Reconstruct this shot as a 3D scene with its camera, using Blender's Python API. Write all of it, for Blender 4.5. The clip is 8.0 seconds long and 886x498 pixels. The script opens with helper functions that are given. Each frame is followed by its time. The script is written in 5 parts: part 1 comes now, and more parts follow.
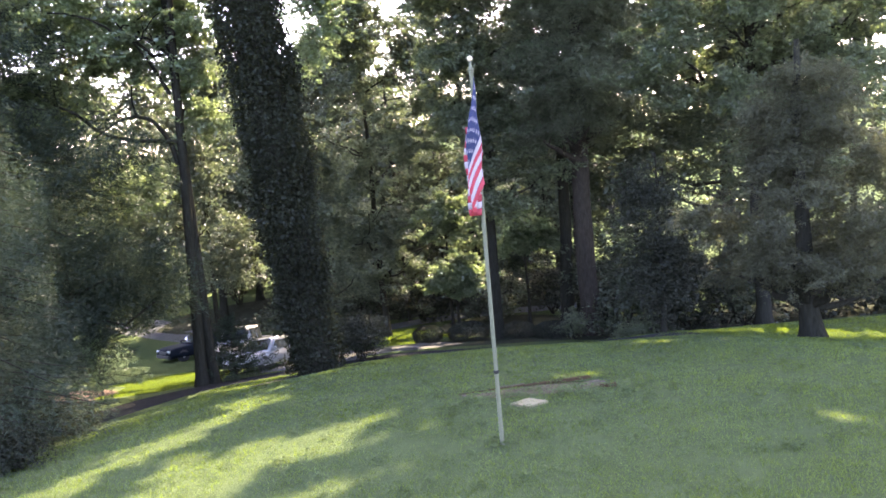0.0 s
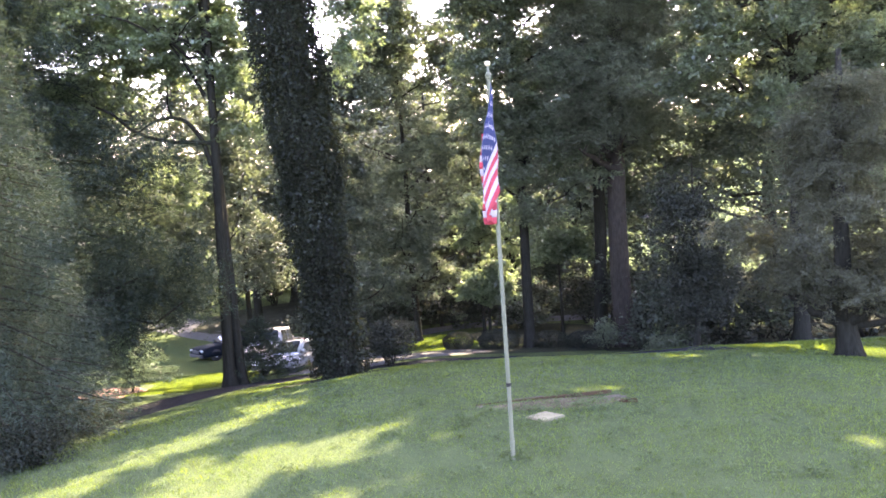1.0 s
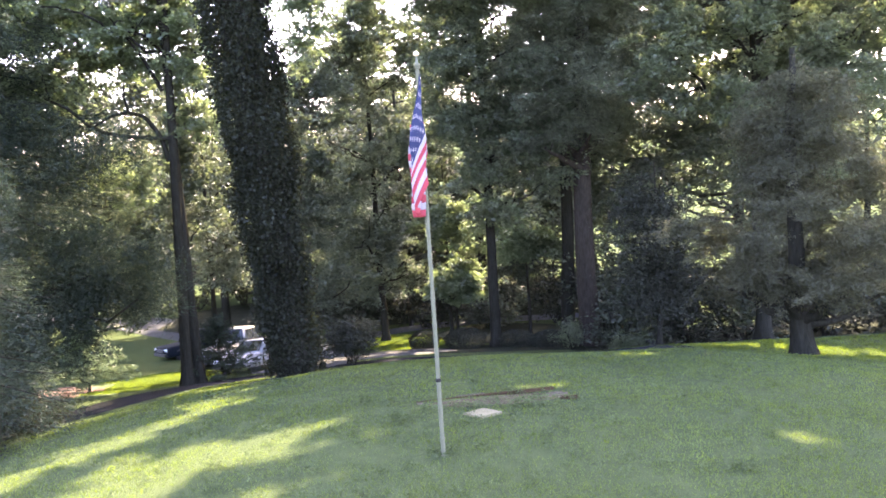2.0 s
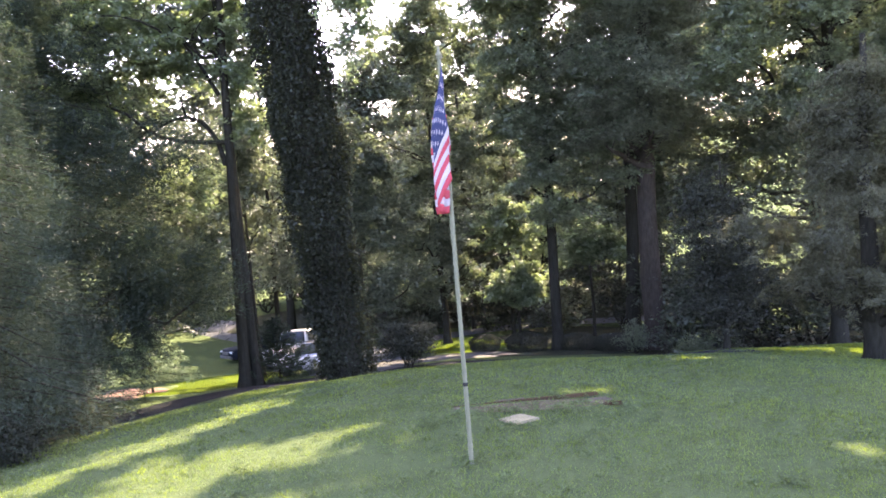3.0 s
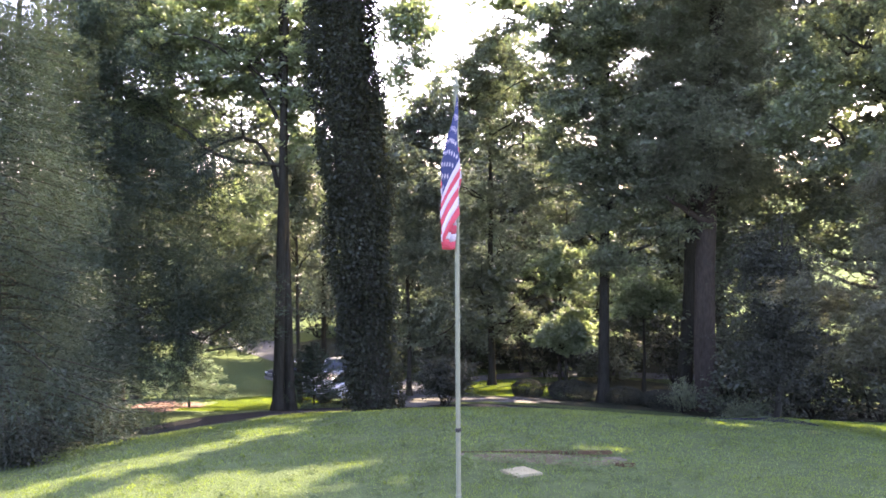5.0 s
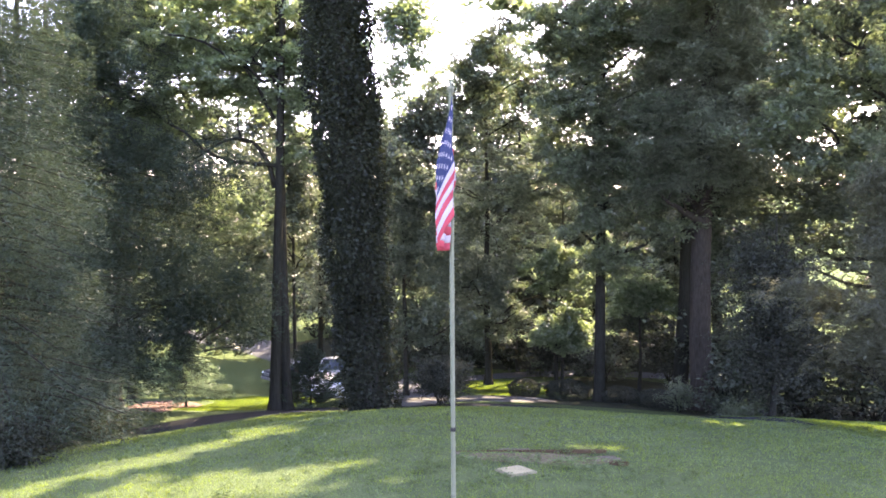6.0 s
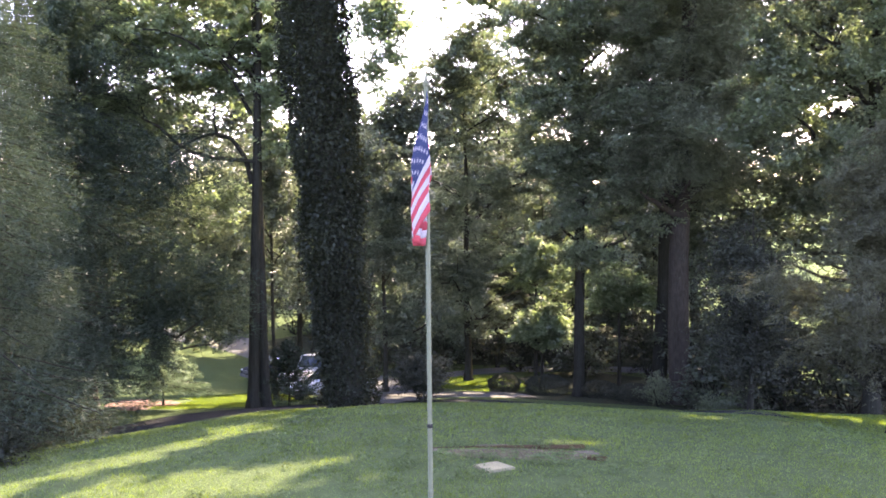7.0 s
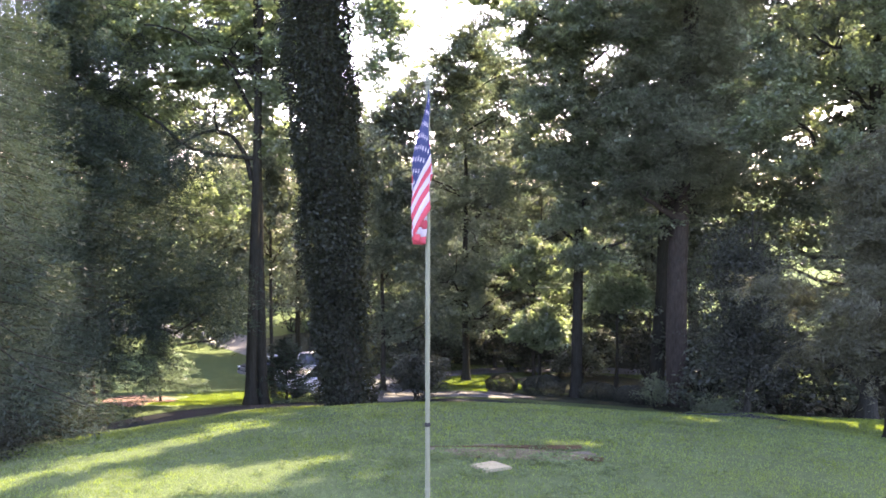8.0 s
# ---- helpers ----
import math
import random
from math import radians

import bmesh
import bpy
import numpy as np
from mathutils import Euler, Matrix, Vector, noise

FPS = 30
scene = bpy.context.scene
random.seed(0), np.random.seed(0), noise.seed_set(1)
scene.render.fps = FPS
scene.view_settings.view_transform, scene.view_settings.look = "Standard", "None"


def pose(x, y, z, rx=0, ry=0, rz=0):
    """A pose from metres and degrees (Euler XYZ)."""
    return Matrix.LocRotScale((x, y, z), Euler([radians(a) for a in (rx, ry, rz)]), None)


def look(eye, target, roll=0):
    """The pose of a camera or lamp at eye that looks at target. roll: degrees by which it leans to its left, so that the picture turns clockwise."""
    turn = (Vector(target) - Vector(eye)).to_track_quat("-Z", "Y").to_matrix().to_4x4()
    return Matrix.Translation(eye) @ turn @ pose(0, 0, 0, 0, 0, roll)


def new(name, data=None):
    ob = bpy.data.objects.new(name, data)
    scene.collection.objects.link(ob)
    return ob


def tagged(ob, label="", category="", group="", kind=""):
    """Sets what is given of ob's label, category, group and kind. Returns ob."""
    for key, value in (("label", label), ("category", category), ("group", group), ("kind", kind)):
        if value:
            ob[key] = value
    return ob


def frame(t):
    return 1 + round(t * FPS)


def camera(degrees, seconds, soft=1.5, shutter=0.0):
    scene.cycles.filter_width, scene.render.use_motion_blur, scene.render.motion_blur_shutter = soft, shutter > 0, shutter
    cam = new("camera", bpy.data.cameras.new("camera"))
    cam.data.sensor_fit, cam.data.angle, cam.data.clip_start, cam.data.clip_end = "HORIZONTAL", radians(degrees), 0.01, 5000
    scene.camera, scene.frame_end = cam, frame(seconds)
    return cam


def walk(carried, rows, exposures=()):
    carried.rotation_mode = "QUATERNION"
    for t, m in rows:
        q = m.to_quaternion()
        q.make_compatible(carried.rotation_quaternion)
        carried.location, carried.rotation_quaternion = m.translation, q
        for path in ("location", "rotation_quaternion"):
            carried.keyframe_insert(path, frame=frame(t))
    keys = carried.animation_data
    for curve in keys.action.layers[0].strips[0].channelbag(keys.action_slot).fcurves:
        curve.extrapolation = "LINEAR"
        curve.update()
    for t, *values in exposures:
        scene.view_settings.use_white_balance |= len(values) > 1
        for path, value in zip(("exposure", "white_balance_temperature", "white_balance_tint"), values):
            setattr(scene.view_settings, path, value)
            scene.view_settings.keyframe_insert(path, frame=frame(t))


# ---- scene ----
cam = camera(55.9, 8.0, soft=1.75)
PATH = [
    (0, (-2.546, -11.173, 4.244), (-2.205, -9.217, 4.004), -5.2),
    (0.5, (-2.317, -10.983, 4.234), (-2.037, -9.015, 4.012), -5.7),
    (1, (-2.161, -10.996, 4.23), (-1.911, -9.024, 4.01), -4.2),
    (1.5, (-1.762, -11.017, 4.149), (-1.516, -9.044, 3.936), -3.3),
    (1.7, (-1.642, -10.994, 4.117), (-1.342, -9.029, 3.895), -3.8),
    (2.8, (-0.975, -10.632, 3.922), (-0.749, -8.656, 3.71), -4.9),
    (3, (-0.829, -10.534, 3.901), (-0.7, -8.548, 3.7), -4.7),
    (3.5, (-0.626, -10.465, 3.853), (-0.515, -8.477, 3.665), -2.4),
    (4, (-0.468, -10.231, 3.82), (-0.31, -8.244, 3.653), -0.6),
    (4.5, (-0.225, -10.176, 3.804), (-0.153, -8.183, 3.662), -0.1),
    (5, (-0.045, -10.132, 3.814), (-0.07, -8.135, 3.71), -0.4),
    (6.5, (0.002, -10.268, 3.843), (0.001, -8.271, 3.735), -0.5),
    (7, (0.036, -10.142, 3.822), (0.065, -8.146, 3.707), -0.6),
    (7.5, (0.027, -10.215, 3.831), (0.066, -8.219, 3.715), -0.3),
    (8, (0.023, -10.145, 3.815), (0.055, -8.149, 3.699), 0.1),
]
walk(cam, [(t, look(eye, target, roll)) for t, eye, target, roll in PATH],
     exposures=[(0, 4.18, 6350, 36), (0.5, 4.50, 6350, 41), (1.0, 4.62, 6350, 42), (1.5, 4.65, 6350, 41), (2.8, 4.35, 6350, 41), (3.5, 4.34, 6350, 41), (4.0, 4.17, 6350, 42), (4.5, 4.29, 6350, 42), (6.5, 4.44, 6350, 41), (7.0, 4.30, 6350, 41), (7.5, 4.40, 6350, 41), (8.0, 4.40, 6350, 41)])

# ---- light ----
SUN_AZ, SUN_EL = radians(27), radians(44)      # azimuth to the right of +y
TO_SUN = Vector((math.sin(SUN_AZ) * math.cos(SUN_EL), math.cos(SUN_AZ) * math.cos(SUN_EL), math.sin(SUN_EL)))
world = bpy.data.worlds.new("world")
scene.world = world
world.use_nodes = True
wn = world.node_tree
sky = wn.nodes.new("ShaderNodeTexSky")
sky.sky_type = "NISHITA"
sky.sun_disc = False
sky.sun_elevation, sky.sun_rotation = SUN_EL, SUN_AZ
sky.dust_density, sky.air_density, sky.ozone_density = 3.0, 1.0, 1.0
wn.links.new(sky.outputs["Color"], wn.nodes["Background"].inputs["Color"])
wn.nodes["Background"].inputs["Strength"].default_value = 0.15
sun_data = bpy.data.lights.new("sun", "SUN")
sun_data.energy, sun_data.angle, sun_data.color = 3.2, radians(0.55), (1.0, 0.90, 0.57)
sun = new("sun", sun_data)
sun.matrix_world = look((0, 0, 60), Vector((0, 0, 60)) - TO_SUN)


# ---- materials ----
def mat(name):
    m = bpy.data.materials.new(name)
    m.use_nodes = True
    return m, m.node_tree, m.node_tree.nodes["Principled BSDF"]


def ramp(nt, source, stops):
    r = nt.nodes.new("ShaderNodeValToRGB")
    els = r.color_ramp.elements
    while len(els) < len(stops):
        els.new(0.5)
    for e, (p, c) in zip(els, stops):
        e.position, e.color = p, (*c, 1)
    nt.links.new(source, r.inputs["Fac"])
    return r.outputs["Color"]


def noise_tex(nt, scale, detail=4, rough=0.6, stretch=None, coord="Object"):
    tc = nt.nodes.new("ShaderNodeTexCoord")
    n = nt.nodes.new("ShaderNodeTexNoise")
    n.inputs["Scale"].default_value, n.inputs["Detail"].default_value = scale, detail
    n.inputs["Roughness"].default_value = rough
    src = tc.outputs[coord]
    if stretch:
        mp = nt.nodes.new("ShaderNodeMapping")
        mp.inputs["Scale"].default_value = stretch
        nt.links.new(src, mp.inputs["Vector"])
        src = mp.outputs["Vector"]
    nt.links.new(src, n.inputs["Vector"])
    return n.outputs["Fac"]


def mixed(nt, fac, a, b, kind="MIX"):
    m = nt.nodes.new("ShaderNodeMix")
    m.data_type, m.blend_type = "RGBA", kind
    for sock, v in ((m.inputs["Factor"], fac), (m.inputs["A"], a), (m.inputs["B"], b)):
        if isinstance(v, bpy.types.NodeSocket):
            nt.links.new(v, sock)
        else:
            sock.default_value = v if isinstance(v, (int, float)) else (*v, 1)
    return m.outputs["Result"]


def bumped(nt, bsdf, height, strength=0.5, dist=0.02):
    b = nt.nodes.new("ShaderNodeBump")
    b.inputs["Strength"].default_value, b.inputs["Distance"].default_value = strength, dist
    nt.links.new(height, b.inputs["Height"])
    nt.links.new(b.outputs["Normal"], bsdf.inputs["Normal"])


def rough_mat(name, lo, hi, scale, fine=None, rough=0.85, bump=0.5, dist=0.02, stretch=None, metal=0.0):
    """Two scales of noise between two colours, with relief."""
    m, nt, p = mat(name)
    big = noise_tex(nt, scale, 5, 0.65, stretch)
    small = noise_tex(nt, fine or scale * 9, 4, 0.7, stretch)
    c1 = ramp(nt, big, [(0.3, lo), (0.7, hi)])
    c2 = ramp(nt, small, [(0.3, tuple(v * 0.6 for v in lo)), (0.75, tuple(min(1, v * 1.25) for v in hi))])
    nt.links.new(mixed(nt, 0.5, c1, c2), p.inputs["Base Color"])
    p.inputs["Roughness"].default_value, p.inputs["Metallic"].default_value = rough, metal
    p.inputs["Specular IOR Level"].default_value = 0.0
    bumped(nt, p, small, bump, dist)
    return m


def leaf_mat(name, dark, light, glow, through_share=0.45, gloss=0.035):
    """Leaves: each island its own green, with light shining through."""
    m, nt, p = mat(name)
    geo = nt.nodes.new("ShaderNodeNewGeometry")
    col = ramp(nt, geo.outputs["Random Per Island"], [(0.0, dark), (0.65, light), (1.0, tuple(v * 1.3 for v in light))])
    tone = ramp(nt, noise_tex(nt, 0.45, 2), [(0.3, (0.65, 0.65, 0.65)), (0.7, (1.2, 1.2, 1.15))])
    col = mixed(nt, 1.0, col, tone, "MULTIPLY")
    glow_c = ramp(nt, geo.outputs["Random Per Island"], [(0.0, tuple(v * 0.6 for v in glow)), (1.0, glow)])
    out = nt.nodes["Material Output"]
    diff, tr, gl = (nt.nodes.new("ShaderNodeBsdf" + k) for k in ("Diffuse", "Translucent", "Glossy"))
    gl.inputs["Roughness"].default_value = 0.38
    gl.inputs["Color"].default_value = (1, 1, 1, 1)
    nt.links.new(col, diff.inputs["Color"])
    nt.links.new(glow_c, tr.inputs["Color"])
    a, b = nt.nodes.new("ShaderNodeMixShader"), nt.nodes.new("ShaderNodeMixShader")
    a.inputs[0].default_value, b.inputs[0].default_value = through_share, gloss
    nt.links.new(diff.outputs[0], a.inputs[1]), nt.links.new(tr.outputs[0], a.inputs[2])
    nt.links.new(a.outputs[0], b.inputs[1]), nt.links.new(gl.outputs[0], b.inputs[2])
    nt.links.new(b.outputs[0], out.inputs["Surface"])
    nt.nodes.remove(p)
    return m


def plain(name, color, rough=0.5, metal=0.0, coat=0.0, gloss=0.5):
    m, nt, p = mat(name)
    n = noise_tex(nt, 14, 3)
    c = ramp(nt, n, [(0.2, tuple(v * 0.86 for v in color)), (0.8, color)])
    nt.links.new(c, p.inputs["Base Color"])
    p.inputs["Roughness"].default_value, p.inputs["Metallic"].default_value = rough, metal
    p.inputs["Coat Weight"].default_value, p.inputs["Specular IOR Level"].default_value = coat, gloss
    return m


def grass_ground():
    m, nt, p = mat("lawn_grass")
    patch = noise_tex(nt, 0.55, 4, 0.6)
    mid = noise_tex(nt, 5.0, 5, 0.75)
    fine = noise_tex(nt, 38, 5, 0.75)
    c = ramp(nt, patch, [(0.3, (0.035, 0.052, 0.023)), (0.7, (0.055, 0.074, 0.030))])
    c = mixed(nt, 0.55, c, ramp(nt, mid, [(0.32, (0.021, 0.034, 0.016)), (0.66, (0.066, 0.086, 0.034))]))
    c = mixed(nt, 0.5, c, ramp(nt, fine, [(0.3, (0.012, 0.025, 0.012)), (0.72, (0.082, 0.102, 0.042))]))
    nt.links.new(c, p.inputs["Base Color"])
    p.inputs["Roughness"].default_value = 0.95
    p.inputs["Specular IOR Level"].default_value = 0.0
    bumped(nt, p, fine, 0.9, 0.05)
    return m


GRASS = grass_ground()
BLADE = leaf_mat("grass_blade", (0.039, 0.056, 0.032), (0.062, 0.084, 0.046), (0.155, 0.225, 0.010), 0.47, 0.0)
# Front drive's asphalt, darker than the back paving to carry its deep shade
ASPHALT_SHADE = rough_mat("asphalt", (0.014, 0.015, 0.014), (0.027, 0.028, 0.027), 0.8, 60, 0.9, 0.5, 0.01)
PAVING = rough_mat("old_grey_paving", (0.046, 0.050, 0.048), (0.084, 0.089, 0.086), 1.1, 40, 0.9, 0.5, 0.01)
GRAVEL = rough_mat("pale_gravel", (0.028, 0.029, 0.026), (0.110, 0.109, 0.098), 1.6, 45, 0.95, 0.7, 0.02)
MULCH = rough_mat("bark_mulch", (0.066, 0.045, 0.034), (0.125, 0.087, 0.068), 2.2, 30, 0.95, 1.0, 0.05)
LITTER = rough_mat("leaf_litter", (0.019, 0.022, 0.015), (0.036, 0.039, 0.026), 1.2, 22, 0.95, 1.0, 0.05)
DIRT, _dn, _dp = mat("bare_dirt")
_soil = ramp(_dn, noise_tex(_dn, 24, 5, 0.8), [(0.3, (0.028, 0.026, 0.015)), (0.52, (0.072, 0.064, 0.038)), (0.78, (0.165, 0.148, 0.092))])
_sod = ramp(_dn, noise_tex(_dn, 30, 4, 0.7), [(0.3, (0.035, 0.060, 0.022)), (0.7, (0.095, 0.135, 0.050))])
_cover = ramp(_dn, noise_tex(_dn, 3.4, 5, 0.75), [(0.52, (0, 0, 0)), (0.60, (1, 1, 1))])
_dn.links.new(mixed(_dn, _cover, _soil, _sod), _dp.inputs["Base Color"])
_dp.inputs["Roughness"].default_value, _dp.inputs["Specular IOR Level"].default_value = 0.95, 0.0
bumped(_dn, _dp, noise_tex(_dn, 24, 5, 0.8), 1.0, 0.05)
BARK = rough_mat("tree_bark", (0.013, 0.013, 0.010), (0.031, 0.030, 0.022), 1.5, 14, 0.95, 1.0, 0.06, (1, 1, 0.18))
BARK_RED = rough_mat("pine_bark", (0.021, 0.018, 0.014), (0.045, 0.038, 0.029), 1.5, 12, 0.95, 1.0, 0.05, (1, 1, 0.25))
STONE = rough_mat("pale_stone", (0.100, 0.092, 0.052), (0.168, 0.155, 0.092), 3, 40, 0.85, 0.6, 0.01)
OLD_WOOD = rough_mat("weathered_board", (0.028, 0.018, 0.009), (0.068, 0.046, 0.025), 3, 30, 0.9, 0.7, 0.01, (0.3, 1, 1))
SLAT = rough_mat("split_pale_wood", (0.058, 0.050, 0.032), (0.125, 0.106, 0.070), 4, 40, 0.9, 0.6, 0.01, (0.3, 1, 1))
POLE = plain("pole_aluminium", (0.106, 0.109, 0.067), 0.6, 0.0, 0.0, 0.15)
DARK_RING = plain("dark_collar", (0.018, 0.017, 0.014), 0.8, 0.0, 0.0, 0.1)
BRASS = plain("gilt_ball", (0.72, 0.60, 0.38), 0.35, 0.5)
LEAF = leaf_mat("broad_leaf", (0.052, 0.064, 0.045), (0.097, 0.113, 0.077), (0.190, 0.255, 0.090), 0.42, 0.02)
# Brighter, yellower copy of the broad leaf, with sunshine put into its colour
LEAF_SUN = leaf_mat("sunlit_leaf", (0.053, 0.070, 0.045), (0.098, 0.122, 0.075), (0.255, 0.345, 0.115), 0.46, 0.025)
# Broad leaf dulled in colour to stand for shade within the wood
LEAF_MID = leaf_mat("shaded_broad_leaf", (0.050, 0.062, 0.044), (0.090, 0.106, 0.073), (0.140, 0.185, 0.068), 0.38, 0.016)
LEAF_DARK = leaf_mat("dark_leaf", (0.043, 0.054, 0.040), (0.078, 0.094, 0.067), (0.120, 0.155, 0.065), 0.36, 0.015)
# Duller still: deep shade of the back trees put into the leaf colour
LEAF_SHADE = leaf_mat("deep_shade_leaf", (0.034, 0.042, 0.031), (0.062, 0.073, 0.052), (0.090, 0.114, 0.046), 0.30, 0.010)
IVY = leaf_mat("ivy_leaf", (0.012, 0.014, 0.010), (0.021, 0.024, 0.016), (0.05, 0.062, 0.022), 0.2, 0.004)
NEEDLE = leaf_mat("spruce_needle", (0.018, 0.026, 0.019), (0.033, 0.044, 0.031), (0.045, 0.068, 0.032), 0.28, 0.003)
WEED = leaf_mat("weed_leaf", (0.028, 0.048, 0.022), (0.057, 0.076, 0.035), (0.120, 0.158, 0.033), 0.3, 0.005)
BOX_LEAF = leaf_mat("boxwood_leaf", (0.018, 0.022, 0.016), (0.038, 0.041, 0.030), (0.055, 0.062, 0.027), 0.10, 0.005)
# Spruce needle made paler, the sunlight on the boughs put into its colour
NEEDLE_SUN = leaf_mat("sunlit_spruce_needle", (0.064, 0.098, 0.060), (0.108, 0.152, 0.095), (0.225, 0.315, 0.125), 0.35, 0.01)
NEEDLE_HEM = leaf_mat("olive_hemlock_needle", (0.036, 0.038, 0.026), (0.062, 0.064, 0.043), (0.13, 0.134, 0.060), 0.42, 0.003)
NEEDLE_SOFT = leaf_mat("soft_pine_needle", (0.066, 0.076, 0.053), (0.106, 0.120, 0.082), (0.190, 0.215, 0.105), 0.45, 0.004)


# ---- the lie of the land ----
KNOT_Y = (-80, -30, -10, -3, 0, 2, 4, 6, 8, 10, 12, 14, 16, 20.4, 22, 27, 33, 40, 50, 65, 100, 400)
KNOT_Z = (2.5, 1.0, 0.25, 0.05, 0, -0.06, -0.27, -0.49, -0.78, -1.14, -1.6, -2.1, -2.62, -3.7, -4.05, -5.02, -6.0, -6.7, -7.0, -6.6, -4.0, 12)
_fine = np.arange(-80, 400, 0.5)
_prof = np.interp(_fine, KNOT_Y, KNOT_Z)
for _ in range(3):
    _prof[1:-1] = (_prof[:-2] + 2 * _prof[1:-1] + _prof[2:]) / 4


def lie(x, y):
    """Height of the ground, a dome that falls away to the woods; works on arrays."""
    x, y = np.asarray(x, float), np.asarray(y, float)
    fade = np.where(x < 0, np.clip((21 - y) / 8, 0, 1), np.clip((50 - y) / 25, 0, 1) * (1 - 0.48 * np.exp(-((y - 20.4) / 2.6) ** 2) * np.clip((x - 8) / 3, 0, 1)))
    wide = np.where(x < 0, 7 - 1.6 * np.clip((y - 4) / 6, 0, 1), 7)
    side = -0.58 * (1 - np.exp(-(x / wide) ** 2)) * fade
    side -= 0.13 * np.clip(x - 8.5, 0, 13) * np.clip((20 - y) / 3.5, 0.34, 1) * np.clip((y + 4) / 8, 0, 1)
    side -= 0.08 * np.clip(-x - 6, 0, 5) * np.clip((19 - y) / 4, 0, 1) * np.clip((y + 2) / 6, 0, 1)
    side += 0.28 * np.exp(-((y - 17.5 + 0.1 * (x - 12)) / 1.3) ** 2) * np.clip((x - 9.2) / 2, 0, 1) * np.clip((30 - x) / 6, 0, 1)
    ripple = 0.02 * np.sin(x * 0.9 + 0.4 * y) * np.sin(y * 0.7 - 0.3 * x)
    return np.interp(y, _fine, _prof) + side + ripple


def lie1(x, y):
    return float(lie(x, y))


# ---- mesh helpers ----
def mesh_of(name, verts, faces_flat, n_per_face, material, smooth=False):
    """A mesh from numpy arrays; every face has n_per_face corners."""
    me = bpy.data.meshes.new(name)
    verts = np.asarray(verts, np.float32)
    idx = np.asarray(faces_flat, np.int32).ravel()
    nf = len(idx) // n_per_face
    me.vertices.add(len(verts))
    me.vertices.foreach_set("co", verts.ravel())
    me.loops.add(len(idx))
    me.loops.foreach_set("vertex_index", idx)
    me.polygons.add(nf)
    me.polygons.foreach_set("loop_start", np.arange(nf, dtype=np.int32) * n_per_face)
    me.polygons.foreach_set("loop_total", np.full(nf, n_per_face, np.int32))
    if smooth:
        me.polygons.foreach_set("use_smooth", np.ones(nf, bool))
    me.update(calc_edges=True)
    me.materials.append(material)
    return me


def part(name, data, material, parent, label=""):
    """Links a bmesh or mesh as one mesh object under a thing."""
    if isinstance(data, bmesh.types.BMesh):
        me = bpy.data.meshes.new(name)
        bmesh.ops.recalc_face_normals(data, faces=data.faces)
        data.to_mesh(me)
        data.free()
        me.materials.append(material)
        data = me
    ob = new(name, data)
    ob.parent = parent
    return tagged(ob, label)


def root(name, x, y, z, label, category, group="", kind=""):
    ob = new(name)
    ob.location = (x, y, z)
    ob.empty_display_size = 0.2
    return tagged(ob, label, category, group, kind)


def tubes(paths, sides=8):
    """Tapered tubes as arrays; each path is a list of (x, y, z, radius)."""
    verts, faces, base = [], [], 0
    for path in paths:
        p = np.array(path, float)
        d = np.gradient(p[:, :3], axis=0)
        d /= np.linalg.norm(d, axis=1)[:, None] + 1e-9
        ref = np.where(np.abs(d[:, 2:3]) > 0.9, np.array([[1.0, 0, 0]]), np.array([[0, 0, 1.0]]))
        a = np.cross(d, ref)
        a /= np.linalg.norm(a, axis=1)[:, None] + 1e-9
        b = np.cross(d, a)
        ang = np.arange(sides) / sides * 2 * np.pi
        ring = a[:, None] * np.cos(ang)[None, :, None] + b[:, None] * np.sin(ang)[None, :, None]
        verts.append((p[:, None, :3] + ring * p[:, None, 3:4]).reshape(-1, 3))
        n = len(p)
        i, j = np.meshgrid(np.arange(n - 1), np.arange(sides), indexing="ij")
        k = (j + 1) % sides
        q = np.stack([i * sides + j, i * sides + k, (i + 1) * sides + k, (i + 1) * sides + j], -1).reshape(-1, 4)
        faces.append(q + base)
        base += n * sides
    return np.concatenate(verts), np.concatenate(faces)


